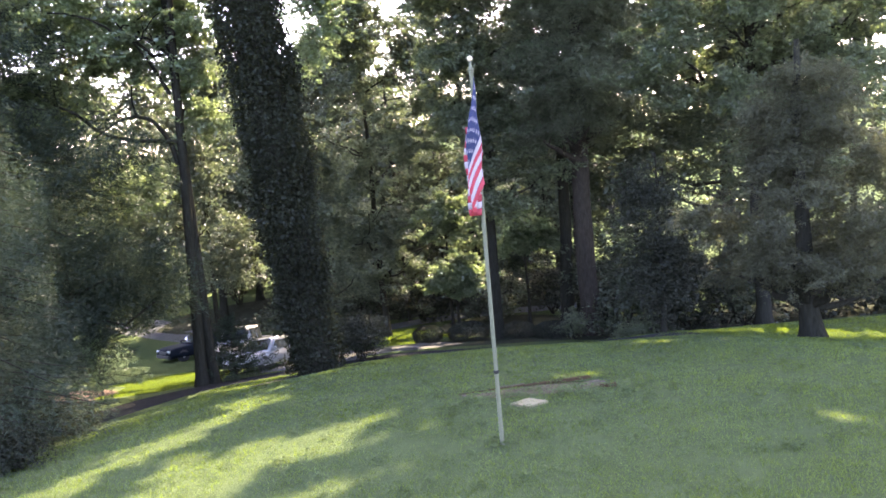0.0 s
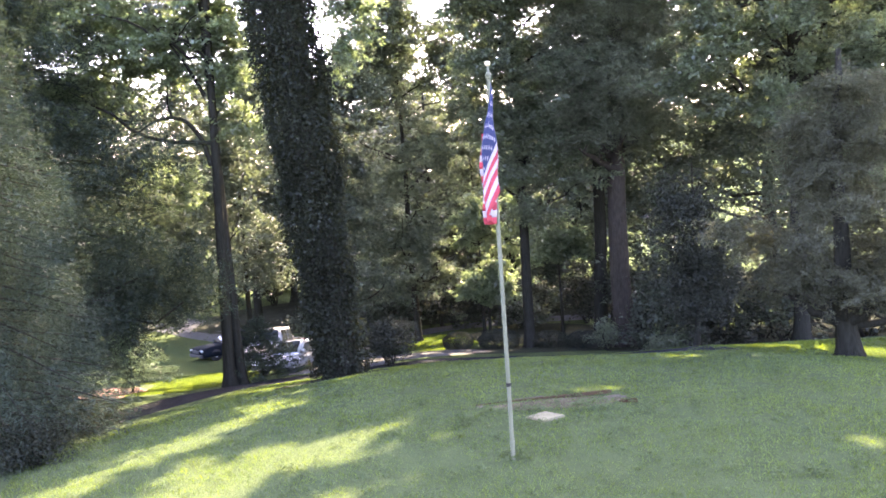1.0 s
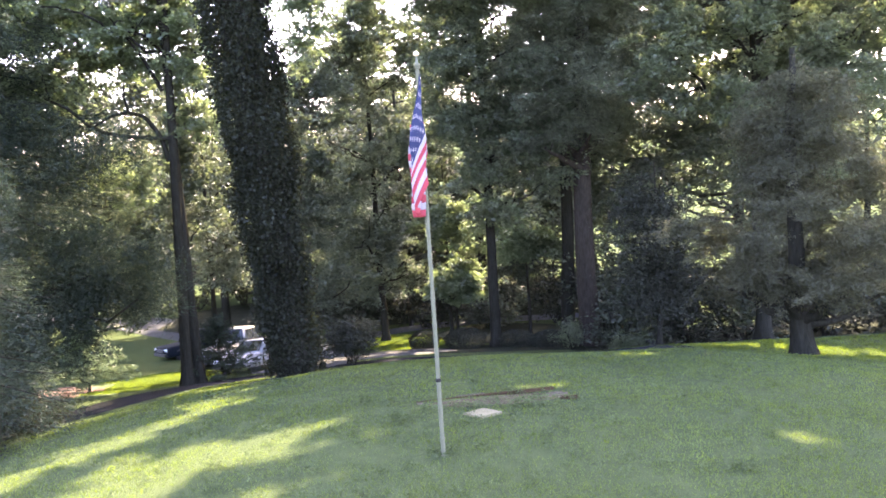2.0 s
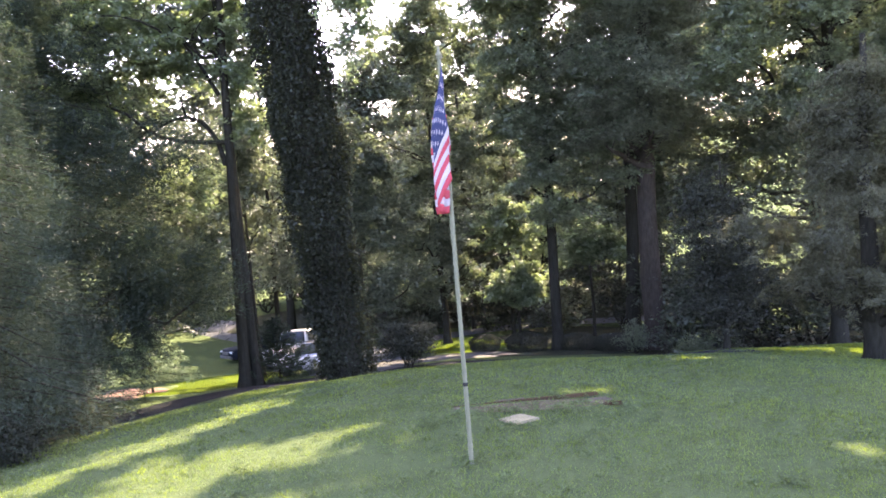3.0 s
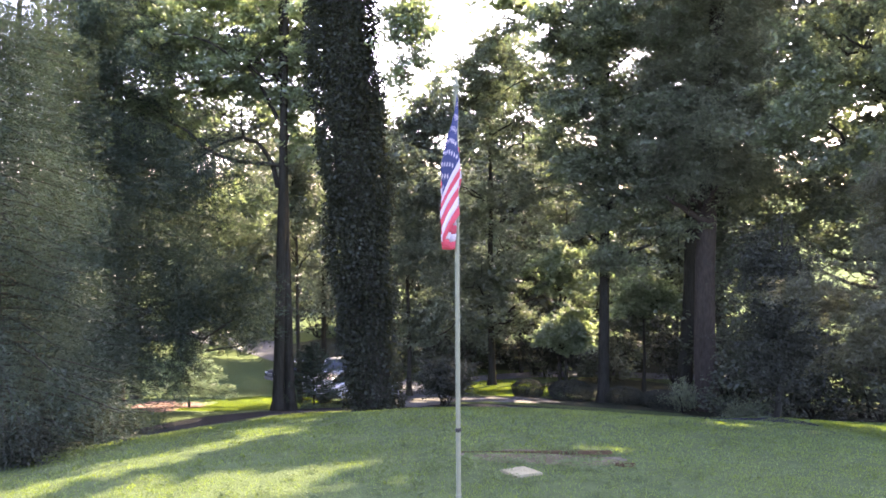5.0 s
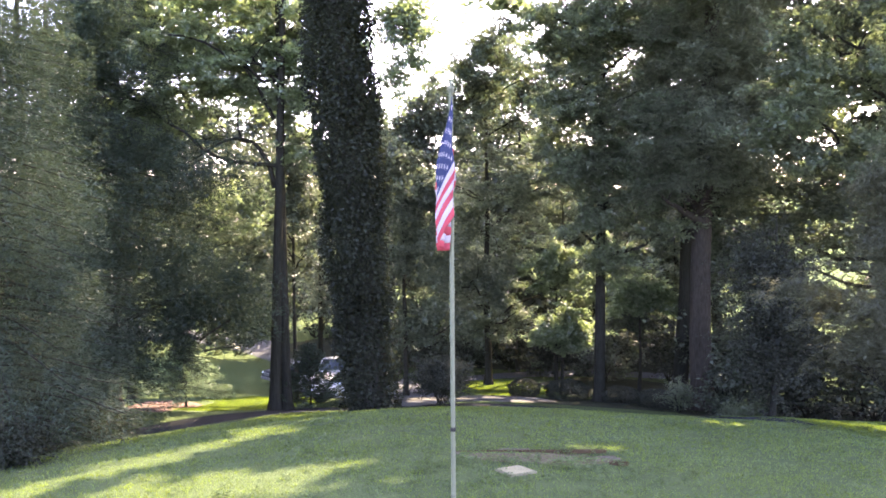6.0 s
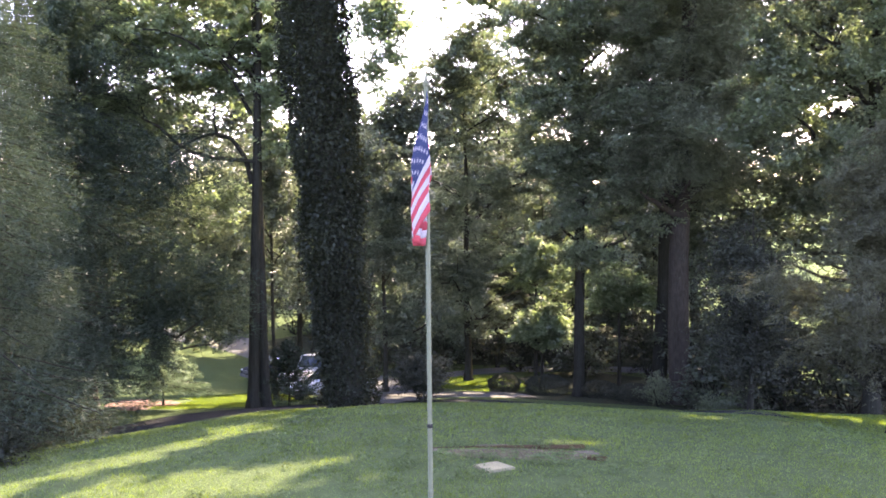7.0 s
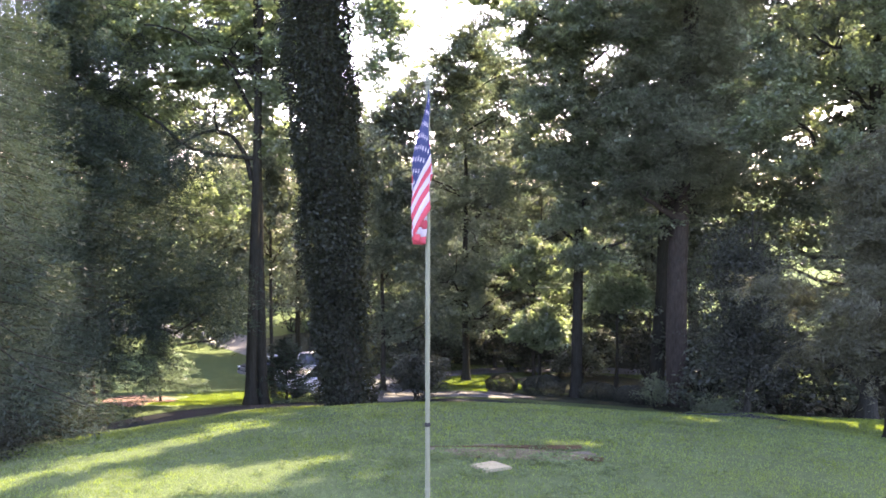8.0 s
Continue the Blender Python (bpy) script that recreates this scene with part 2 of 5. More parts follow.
# Openings in the canopy, given by the sunlit places on the ground below: x, y, half length, half width, turn in degrees
GAPS = (
    (-5.1, 4.5, 3.2, 0.80, 49), (-3.2, 2.0, 2.5, 0.75, 14), (-4.2, 0.7, 2.9, 0.75, 18), (-6.7, 2.4, 1.4, 0.7, 50), (-2.6, -0.5, 1.6, 0.5, 15),
    (2.35, 3.95, 0.85, 0.56, 10), (5.1, -0.4, 0.50, 0.5, 0), (-1.0, 1.3, 0.7, 0.34, 15), (1.5, -0.9, 0.4, 0.4, 0), (7.0, 5.8, 0.5, 0.42, 0),
    (-9.9, 26.2, 6.2, 3.2, 47), (2.6, 36.8, 3.1, 1.5, 57), (17.0, 17.1, 5.8, 0.72, -6), (-17.6, 50.8, 3.8, 1.0, -42), (-9.6, 21.0, 1.7, 1.3, 20), (-12.0, 23.4, 1.8, 1.8, 0), (-4.4, 26.6, 1.4, 1.1, 0),
    (-1.2, 28.5, 1.5, 1.0, 60), (-5.4, 32.5, 1.2, 1.2, 0), (-0.5, 27.6, 0.7, 0.45, 20), (0.5, 30.4, 0.6, 0.4, 15), (1.8, 31.0, 0.7, 0.35, 0),
    (0.6, 28.6, 0.7, 0.6, 20), (2.0, 29.2, 0.65, 0.5, 0), (1.5, 27.2, 0.6, 0.5, 30), (3.2, 28.0, 0.6, 0.5, 10), (3.5, 30.2, 0.7, 0.5, 0), (4.6, 28.7, 0.6, 0.5, 0), (0.2, 25.6, 0.5, 0.4, 0), (6.1, 28.4, 0.5, 0.5, 0), (2.6, 31.9, 0.5, 0.4, 0), (8.0, 27.4, 0.5, 0.5, 0), (-1.6, 26.6, 0.6, 0.6, 0),
)
# Sunlit clumps low in the wood with open air on their way to the sun: x, y, z, radius
SUNNY = ((5.7, 34.5, 0.2, 1.7), (6.0, 34.5, -3.0, 1.7), (10.3, 34.8, -1.2, 1.5), (6.6, 41, 3.8, 1.1), (9.2, 43, -0.6, 1.5))


def shades(c, rng):
    """Which of the leaves at c keep clear of the openings in the canopy."""
    keep = np.ones(len(c), bool)
    sx, sy, sz = TO_SUN
    for gx, gy, ga, gb, deg in GAPS:
        h = c[:, 2] - lie1(gx, gy)
        x, y = c[:, 0] - sx / sz * h - gx, c[:, 1] - sy / sz * h - gy
        t = radians(deg)
        u, v = x * math.cos(t) + y * math.sin(t), -x * math.sin(t) + y * math.cos(t)
        wav = 1 + 0.28 * math.sin(gx * 7) * np.sin(u * 2.6 + gx) + 0.22 * np.sin(u * 5.3 + gy)
        r = (u / ga) ** 2 + (v / (gb * wav)) ** 2
        keep &= (r > 1 + 0.15 * rng.standard_normal(len(c))) | (h < 1.5)
    for gx, gy, gz, gr in SUNNY:
        h = c[:, 2] - gz
        r = ((c[:, 0] - sx / sz * h - gx) ** 2 + (c[:, 1] - sy / sz * h - gy) ** 2) / gr ** 2
        keep &= (r > 1 + 0.2 * rng.standard_normal(len(c))) | (h < 2.2)
    return keep


def leaf_cards(c, size, rng, up=0.5, slim=0.55, axis=None):
    """Folded rhombic leaves at the centres c, or slender needle sprays."""
    n = len(c)
    nrm = rng.standard_normal((n, 3))
    nrm[:, 2] = np.abs(nrm[:, 2]) + up
    nrm /= np.linalg.norm(nrm, axis=1)[:, None]
    d = rng.standard_normal((n, 3)) if axis is None else axis + 0.5 * rng.standard_normal((n, 3))
    d -= nrm * (d * nrm).sum(1)[:, None]
    d /= np.linalg.norm(d, axis=1)[:, None] + 1e-9
    s = np.cross(nrm, d)
    ln = (size * rng.uniform(0.6, 1.35, n))[:, None]
    if slim < 0.25 or size > 0.3:
        v = np.stack([c - d * ln * 0.5 - s * ln * slim * 0.5, c - d * ln * 0.5 + s * ln * slim * 0.5, c + d * ln * 0.6], 1)
        return v.reshape(-1, 3), np.arange(3 * n).reshape(-1, 3)
    v = np.stack([c - d * ln * 0.5, c + s * ln * slim * 0.5 + nrm * ln * 0.1, c + d * ln * 0.5, c - s * ln * slim * 0.5 + nrm * ln * 0.1], 1)
    o = np.arange(n)[:, None] * 4
    f = np.concatenate([o + np.array([[0, 1, 2]]), o + np.array([[0, 2, 3]])], 1)
    return v.reshape(-1, 3), f.reshape(-1, 3)


def clumped(rng, blobs, n, clump_r, per, hang=0.25, flat=0.30):
    """Leaf centres and the way they point: boughs inside ellipsoids (x, y, z, rx, ry, rz), each bough a sloping
    plate of twigs with gaps to the next one."""
    vol = np.array([b[3] * b[4] * b[5] for b in blobs]) ** 0.5
    pos, way = [], []
    for b, share in zip(blobs, vol / vol.sum()):
        m = n * share
        k = max(5, int(m / (per * 4)))
        d = rng.standard_normal((k, 3))
        d /= np.linalg.norm(d, axis=1)[:, None]
        r = rng.uniform(0.15, 1.0, k) ** 0.5
        lump = 1 + 0.22 * np.sin(d[:, 0] * 5 + b[0]) * np.sin(d[:, 2] * 6 + b[1])
        cc = np.array(b[:3]) + d * (r * lump)[:, None] * np.array(b[3:])
        out = np.stack([d[:, 0], d[:, 1], -hang + 0.25 * rng.standard_normal(k)], 1)
        out[:, :2] += 0.35 * rng.standard_normal((k, 2))
        out /= np.linalg.norm(out, axis=1)[:, None]
        side = np.stack([-out[:, 1], out[:, 0], 0.15 * rng.standard_normal(k)], 1)
        side /= np.linalg.norm(side, axis=1)[:, None]
        top = np.cross(out, side)
        s = clump_r * rng.uniform(1.1, 2.4, k)
        cnt = rng.poisson(m / k * s / s.mean())
        idx = np.repeat(np.arange(k), cnt)
        # twigs: leaves gather at a few points of each plate
        tw = rng.integers(0, 9, len(idx))
        grid = rng.standard_normal((k, 9, 3))
        g = grid[idx, tw] * 0.75 + rng.standard_normal((len(idx), 3)) * 0.36
        g[:, 0] *= 1.15
        pos.append(cc[idx] + s[idx, None] * (out[idx] * g[:, :1] + side[idx] * g[:, 1:2] * 0.75 + top[idx] * g[:, 2:] * flat))
        way.append(out[idx] + 0.6 * side[idx] * np.sign(g[:, 1:2]))
    return np.concatenate(pos), np.concatenate(way)


def wander(rng, a, b, r0, r1, n=7, sway=0.05):
    """A slightly crooked tapered path from a to b."""
    a, b = np.array(a, float), np.array(b, float)
    t = np.linspace(0, 1, n)
    off = np.cumsum(rng.standard_normal((n, 3)), 0) * sway * np.linalg.norm(b - a) / n
    off -= off[:1] * (1 - t)[:, None] + off[-1:] * t[:, None]
    p = a + (b - a) * t[:, None] + off
    return np.c_[p, r0 + (r1 - r0) * t]


def stem(rng, x, y, height, r, lean=(0, 0), flare=1.6):
    z0 = lie1(x, y)
    t = np.array([-0.02, 0.0, 0.015, 0.04, 0.1, 0.2, 0.35, 0.5, 0.65, 0.8, 0.92, 1.0])
    rad = r * (1 - 0.75 * np.clip(t, 0, 1)) * (1 + (flare - 1) * np.exp(-np.clip(t, 0, 1) * height / 0.35))
    wx, wy = np.cumsum(rng.standard_normal(12)) * r * 0.25, np.cumsum(rng.standard_normal(12)) * r * 0.25
    grow = np.clip(t * 4, 0, 1)
    return np.c_[lean[0] * t * height + wx * grow, lean[1] * t * height + wy * grow, t * height, rad] + np.array([x, y, z0, 0])


def broad_tree(x, y, height, r, blobs, leaves, size, label, leafm=LEAF, seed=1, lean=(0, 0), clump=0.7, per=38, bark=BARK, group="woodland trees", name="tree", extra=(), limbs=9, second=None, slim=0.55, high=(), n_high=9000, toward=0.0):
    """A broad-leaved tree: trunk with limbs reaching into the crown, and a crown of single leaves. Blobs are in world
    metres; high ones are upper leaves added for shade.
    """
    rng = np.random.default_rng(seed)
    thing = root(name, x, y, lie1(x, y), label, "tree", group)
    origin = np.array([x, y, lie1(x, y)])
    blobs = [(q[0], q[1] - toward, *q[2:]) for q in blobs]
    st = stem(rng, x, y, height, r, lean)
    paths = [st]
    if second:
        paths.append(stem(rng, second[0], second[1], height * 0.95, second[2], (second[3], 0)))
    for k in range(limbs):
        b = blobs[k % len(blobs)]
        tip = np.array(b[:3]) + rng.uniform(-0.75, 0.75, 3) * np.array(b[3:])
        hgt = np.clip(tip[2] - 0.3 * np.hypot(tip[0] - x, tip[1] - y) - 0.5, st[4, 2], st[-2, 2])
        foot = np.array([np.interp(hgt, st[:, 2], st[:, i]) for i in range(4)])
        main = wander(rng, foot[:3], tip, foot[3] * 0.5, 0.03, 8, 0.35)
        paths.append(main)
        for q in range(2):
            s = main[3 + 2 * q]
            paths.append(wander(rng, s[:3], s[:3] + rng.uniform(-1, 1, 3) * np.array(b[3:]) * 0.5 + (0, 0, 0.4), s[3] * 0.6, 0.015, 6, 0.35))
    for pts, r0 in extra:
        k = np.linspace(0, len(pts) - 1, 4 * len(pts))
        line = np.stack([np.interp(k, np.arange(len(pts)), np.array(pts, float)[:, i]) for i in range(3)], 1)
        line[1:-1] = (line[:-2] + line[1:-1] + line[2:]) / 3
        paths.append(np.c_[line, np.interp(k, (0, len(pts) - 1), (r0, 0.25 * r0))])
    v, f = tubes(paths, 8)
    part("trunk", mesh_of("trunk", v - origin, f, 4, bark, True), None, thing, "dark furrowed trunk with bare limbs")
    c, ax = clumped(rng, blobs, leaves, clump, per, 0.45 if slim < 0.4 else 0.2)
    keep = shades(c, rng)
    v, f = leaf_cards(c[keep], size, rng, 0.5, slim, ax[keep])
    # coarse upper leaves, mostly out of view, added to shade the ground below
    if high:
        c, ax = clumped(rng, list(high), n_high, 0.75, 30)
        keep = shades(c, rng)
        v2, f2 = leaf_cards(c[keep], 0.68, rng, 0.6, 0.6, ax[keep])
        v, f = np.concatenate([v, v2]), np.concatenate([f, f2 + len(v)])
    part("crown", mesh_of("crown", v - origin, f, 3, leafm), None, thing, "crown of many small leaves")
    return thing


def needle_tree(x, y, height, r, reach, skirt, label, leafm=NEEDLE, seed=1, boughs=90, sprays=220, size=0.30, droop=0.35, bark=BARK, group="woodland trees", shape=0.85, name="conifer_tree", flat=0.12, lean=(0, 0), bare_top=1.0):
    """A conifer: trunk, boughs in whorls that droop, and flat sprays of needles along them. skirt: height of the lowest boughs."""
    rng = np.random.default_rng(seed)
    thing = root(name, x, y, lie1(x, y), label, "tree", group)
    origin = np.array([x, y, lie1(x, y)])
    st = stem(rng, x, y, height, r, lean)
    paths, cs, axes = [st], [], []
    for k in range(boughs):
        t = (k + rng.uniform()) / boughs
        h = skirt + (height - skirt) * t
        ln = reach * ((1 - t) ** shape) * rng.uniform(0.7, 1.12) + 0.25
        ang = k * 2.399 + rng.uniform(-0.3, 0.3)
        foot = np.array([np.interp(h + origin[2], st[:, 2], st[:, i]) for i in range(4)])
        s = np.linspace(0, 1, 7)
        out = np.array([math.cos(ang), math.sin(ang), 0])
        p = foot[:3] + out * (s * ln)[:, None]
        p[:, 2] += ln * (0.10 * s - droop * s ** 1.7 + 0.10 * s ** 4)
        paths.append(np.c_[p, np.interp(s, (0, 1), (max(0.018, foot[3] * 0.28), 0.006))])
        m = int(sprays * (0.25 + 0.75 * ln / reach))
        q = rng.uniform(0.12, 1.03, m) ** 0.8
        side = np.cross(out, (0, 0, 1))
        wide = ln * 0.26 * (1 - 0.65 * q) * rng.uniform(-1, 1, m)
        c = np.stack([np.interp(q, s, p[:, i]) for i in range(3)], 1) + side * wide[:, None]
        c[:, 2] -= np.abs(wide) * 0.35 + rng.uniform(-0.3, 1, m) * flat * 1.2
        cs.append(c)
        axes.append(out * 0.8 + side * np.sign(wide)[:, None] * 0.7 + np.array([0, 0, -0.25]))
    v, f = tubes(paths, 7)
    part("trunk", mesh_of("trunk", v - origin, f, 4, bark, True), None, thing, "straight trunk with drooping boughs")
    c, ax = np.concatenate(cs), np.concatenate(axes)
    keep = shades(c, rng)
    v, f = leaf_cards(c[keep], size * 1.3, rng, 0.9, 0.15, ax[keep])
    part("crown", mesh_of("crown", v - origin, f, 3, leafm), None, thing, "feathery layered needle sprays")
    return thing


def shrub(x, y, rx, rz, label, leafm=LEAF_DARK, seed=1, leaves=3500, size=0.07, stems=7, name="shrub", group="", ry=None, clump=0.16, leg=0.0, per=26, clipped=False):
    """A bush: stems from the ground and a lumpy head of leaves."""
    rng = np.random.default_rng(seed)
    z = lie1(x, y)
    thing = root(name, x, y, z, label, "bush", group)
    ry = ry or rx
    paths = [wander(rng, (rng.uniform(-0.15, 0.15), rng.uniform(-0.15, 0.15), -0.05), (rng.uniform(-0.7, 0.7) * rx, rng.uniform(-0.7, 0.7) * ry, leg + rz * rng.uniform(0.9, 1.7)), 0.025 + 0.01 * rz, 0.008, 6, 0.3) for _ in range(stems)]
    for path in paths:
        v, f = tubes([path], 6)
        part("stem", mesh_of("stem", v, f, 4, BARK, True), None, thing)
    c, ax = clumped(rng, [(0, 0, leg + rz, rx * 0.92, ry * 0.92, rz * 0.92)], leaves, clump, per, 0.0, 0.6)
    if clipped:
        d = rng.standard_normal((leaves, 3))
        d /= np.linalg.norm(d, axis=1)[:, None]
        lump = 1 + 0.05 * np.sin(d[:, 0] * 7 + x) * np.sin(d[:, 1] * 6 + y) + 0.04 * np.sin(d[:, 2] * 9)
        d[:, 2] = np.sign(d[:, 2]) * np.abs(d[:, 2]) ** 0.8
        c = np.array([0, 0, leg + rz]) + d * (lump * (1 - 0.16 * rng.uniform(0, 1, leaves) ** 2))[:, None] * np.array([rx, ry, rz])
        ax = d
    keep = c[:, 2] > 0.02
    v, f = leaf_cards(c[keep], size, rng, 0.6, 0.55, ax[keep])
    part("foliage", mesh_of("foliage", v, f, 3, leafm), None, thing)
    return thing


# ---- ground ----
def ground_sheet():
    """One sheet out to the horizon, finely divided round the lawn."""
    def axis(lo, hi, step, far, n):
        mid = np.arange(lo, hi + step / 2, step)
        grow = np.geomspace(1, far, n) - 1
        return np.r_[lo - grow[:0:-1] * 1.0, mid, hi + grow[1:]]
    xs, ys = axis(-26, 30, 0.55, 900, 22), axis(-14, 62, 0.5, 900, 22)
    X, Y = np.meshgrid(xs, ys)
    v = np.stack([X, Y, lie(X, Y)], -1).reshape(-1, 3)
    nx, ny = len(xs), len(ys)
    i, j = np.meshgrid(np.arange(ny - 1), np.arange(nx - 1), indexing="ij")
    f = np.stack([i * nx + j, i * nx + j + 1, (i + 1) * nx + j + 1, (i + 1) * nx + j], -1).reshape(-1, 4)
    ob = new("ground", mesh_of("ground", v, f, 4, GRASS, True))
    return tagged(ob, "domed mown green lawn sloping down to the woods", "lawn", kind="structure")


def drive_strip(name, pts, width, lift, material, label, category):
    """A paved strip laid over the ground along a smooth line."""
    p = np.array(pts, float)
    t = np.linspace(0, len(p) - 1, (len(p) - 1) * 10 + 1)
    line = np.stack([np.interp(t, np.arange(len(p)), p[:, i]) for i in range(2)], 1)
    for _ in range(30):
        line[1:-1] = (line[:-2] + 2 * line[1:-1] + line[2:]) / 4
    d = np.gradient(line, axis=0)
    d /= np.linalg.norm(d, axis=1)[:, None]
    s = np.stack([-d[:, 1], d[:, 0]], 1)
    cols = np.linspace(-0.5, 0.5, 9) * width
    wob = 0.10 * np.sin(t * 3.1) + 0.06 * np.sin(t * 7.7)
    ends = np.abs(cols) > width * 0.49
    off = cols[None] + np.where(ends[None], np.sign(cols)[None] * wob[:, None], 0)
    xy = line[:, None] + s[:, None] * off[..., None]
    z = lie(xy[..., 0], xy[..., 1]) + lift
    z[:, [0, -1]] -= lift + 0.02
    v = np.concatenate([xy, z[..., None]], -1).reshape(-1, 3)
    n, m = len(line), len(cols)
    i, j = np.meshgrid(np.arange(n - 1), np.arange(m - 1), indexing="ij")
    f = np.stack([i * m + j, i * m + j + 1, (i + 1) * m + j + 1, (i + 1) * m + j], -1).reshape(-1, 4)[:, ::-1]
    ob = new(name, mesh_of(name, v, f, 4, material, True))
    return tagged(ob, label, category, kind="structure")


def bed(name, cx, cy, rx, ry, lift, material, label, category, seed=0, turn=0, wob=0.12, kind="structure"):
    """A patch of bare soil, litter or mulch with an uneven rim, lying on the ground."""
    rng = np.random.default_rng(seed)
    n, rings = 64, 12
    a = np.arange(n) / n * 2 * np.pi
    rim = 1 + sum(wob / k * np.sin(k * a + rng.uniform(0, 6)) for k in (2, 3, 5, 8, 13))
    rr = np.linspace(0.02, 1, rings)
    t = radians(turn)
    u, w = rr[:, None] * rim * np.cos(a) * rx, rr[:, None] * rim * np.sin(a) * ry
    X, Y = cx + u * math.cos(t) - w * math.sin(t), cy + u * math.sin(t) + w * math.cos(t)
    Z = lie(X, Y) + lift + 0.25 * lift * rng.standard_normal(X.shape)
    Z[-1] -= lift * 1.2 + 0.01
    v = np.stack([X, Y, Z], -1).reshape(-1, 3)
    i, j = np.meshgrid(np.arange(rings - 1), np.arange(n), indexing="ij")
    k = (j + 1) % n
    f = np.stack([i * n + j, (i + 1) * n + j, (i + 1) * n + k, i * n + k], -1).reshape(-1, 4)
    ob = new(name, mesh_of(name, v, f, 4, material, True))
    return tagged(ob, label, category, kind=kind)


ground_sheet()
DRIVE = [(-12.5, 3), (-10.8, 9), (-9.6, 15.6), (-6.9, 18.0), (-3.4, 21.6), (1, 24.4), (5.6, 23.8), (8.8, 20.0), (11.2, 16.0), (15, 13.2), (20, 10.8), (30, 7), (40, 2)]
drive_strip("driveway", DRIVE, 2.7, 0.025, ASPHALT_SHADE, "grey asphalt drive curving round the lawn, coloured as in shade", "driveway")
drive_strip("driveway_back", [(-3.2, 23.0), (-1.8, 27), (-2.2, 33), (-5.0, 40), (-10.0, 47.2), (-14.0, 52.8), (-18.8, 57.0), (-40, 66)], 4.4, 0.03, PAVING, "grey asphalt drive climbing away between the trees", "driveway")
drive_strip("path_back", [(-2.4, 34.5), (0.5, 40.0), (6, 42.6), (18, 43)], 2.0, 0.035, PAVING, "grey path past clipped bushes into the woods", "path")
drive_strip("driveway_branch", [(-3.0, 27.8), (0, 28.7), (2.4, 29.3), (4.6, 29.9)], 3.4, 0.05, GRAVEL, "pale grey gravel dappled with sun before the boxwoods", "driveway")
bed("mulch_bed", -12.0, 24.2, 1.5, 4.6, 0.035, MULCH, "reddish bark mulch bed beneath the spruce", "mulch", 3, 20)
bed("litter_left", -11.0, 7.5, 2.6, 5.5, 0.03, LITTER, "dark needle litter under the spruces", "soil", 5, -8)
# Spread beyond the trees, its dark colour also standing for shade on the lawn
bed("litter_right", 24.5, 28.0, 15.5, 7.4, 0.03, LITTER, "dark leaf litter under the right trees, also darkening shaded lawn", "soil", 6, 6, 0.07)
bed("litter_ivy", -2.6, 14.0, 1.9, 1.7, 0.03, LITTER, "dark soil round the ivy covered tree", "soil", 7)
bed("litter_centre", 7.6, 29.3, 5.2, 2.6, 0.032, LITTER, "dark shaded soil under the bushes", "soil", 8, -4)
# Laid here to make the ground darker than the grass
bed("litter_mid", 9.5, 36.8, 5.0, 4.6, 0.03, LITTER, "dark leaf litter darkening the ground behind the boxwoods", "soil", 13, 0, 0.08)
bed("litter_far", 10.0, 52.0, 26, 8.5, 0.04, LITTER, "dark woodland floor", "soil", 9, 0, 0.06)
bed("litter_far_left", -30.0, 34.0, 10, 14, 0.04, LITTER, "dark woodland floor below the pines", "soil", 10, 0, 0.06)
bed("dirt_patch", 1.42, 2.72, 1.12, 0.46, 0.012, DIRT, "bare brown dirt worn through the lawn", "dirt", 12, 1, 0.26)


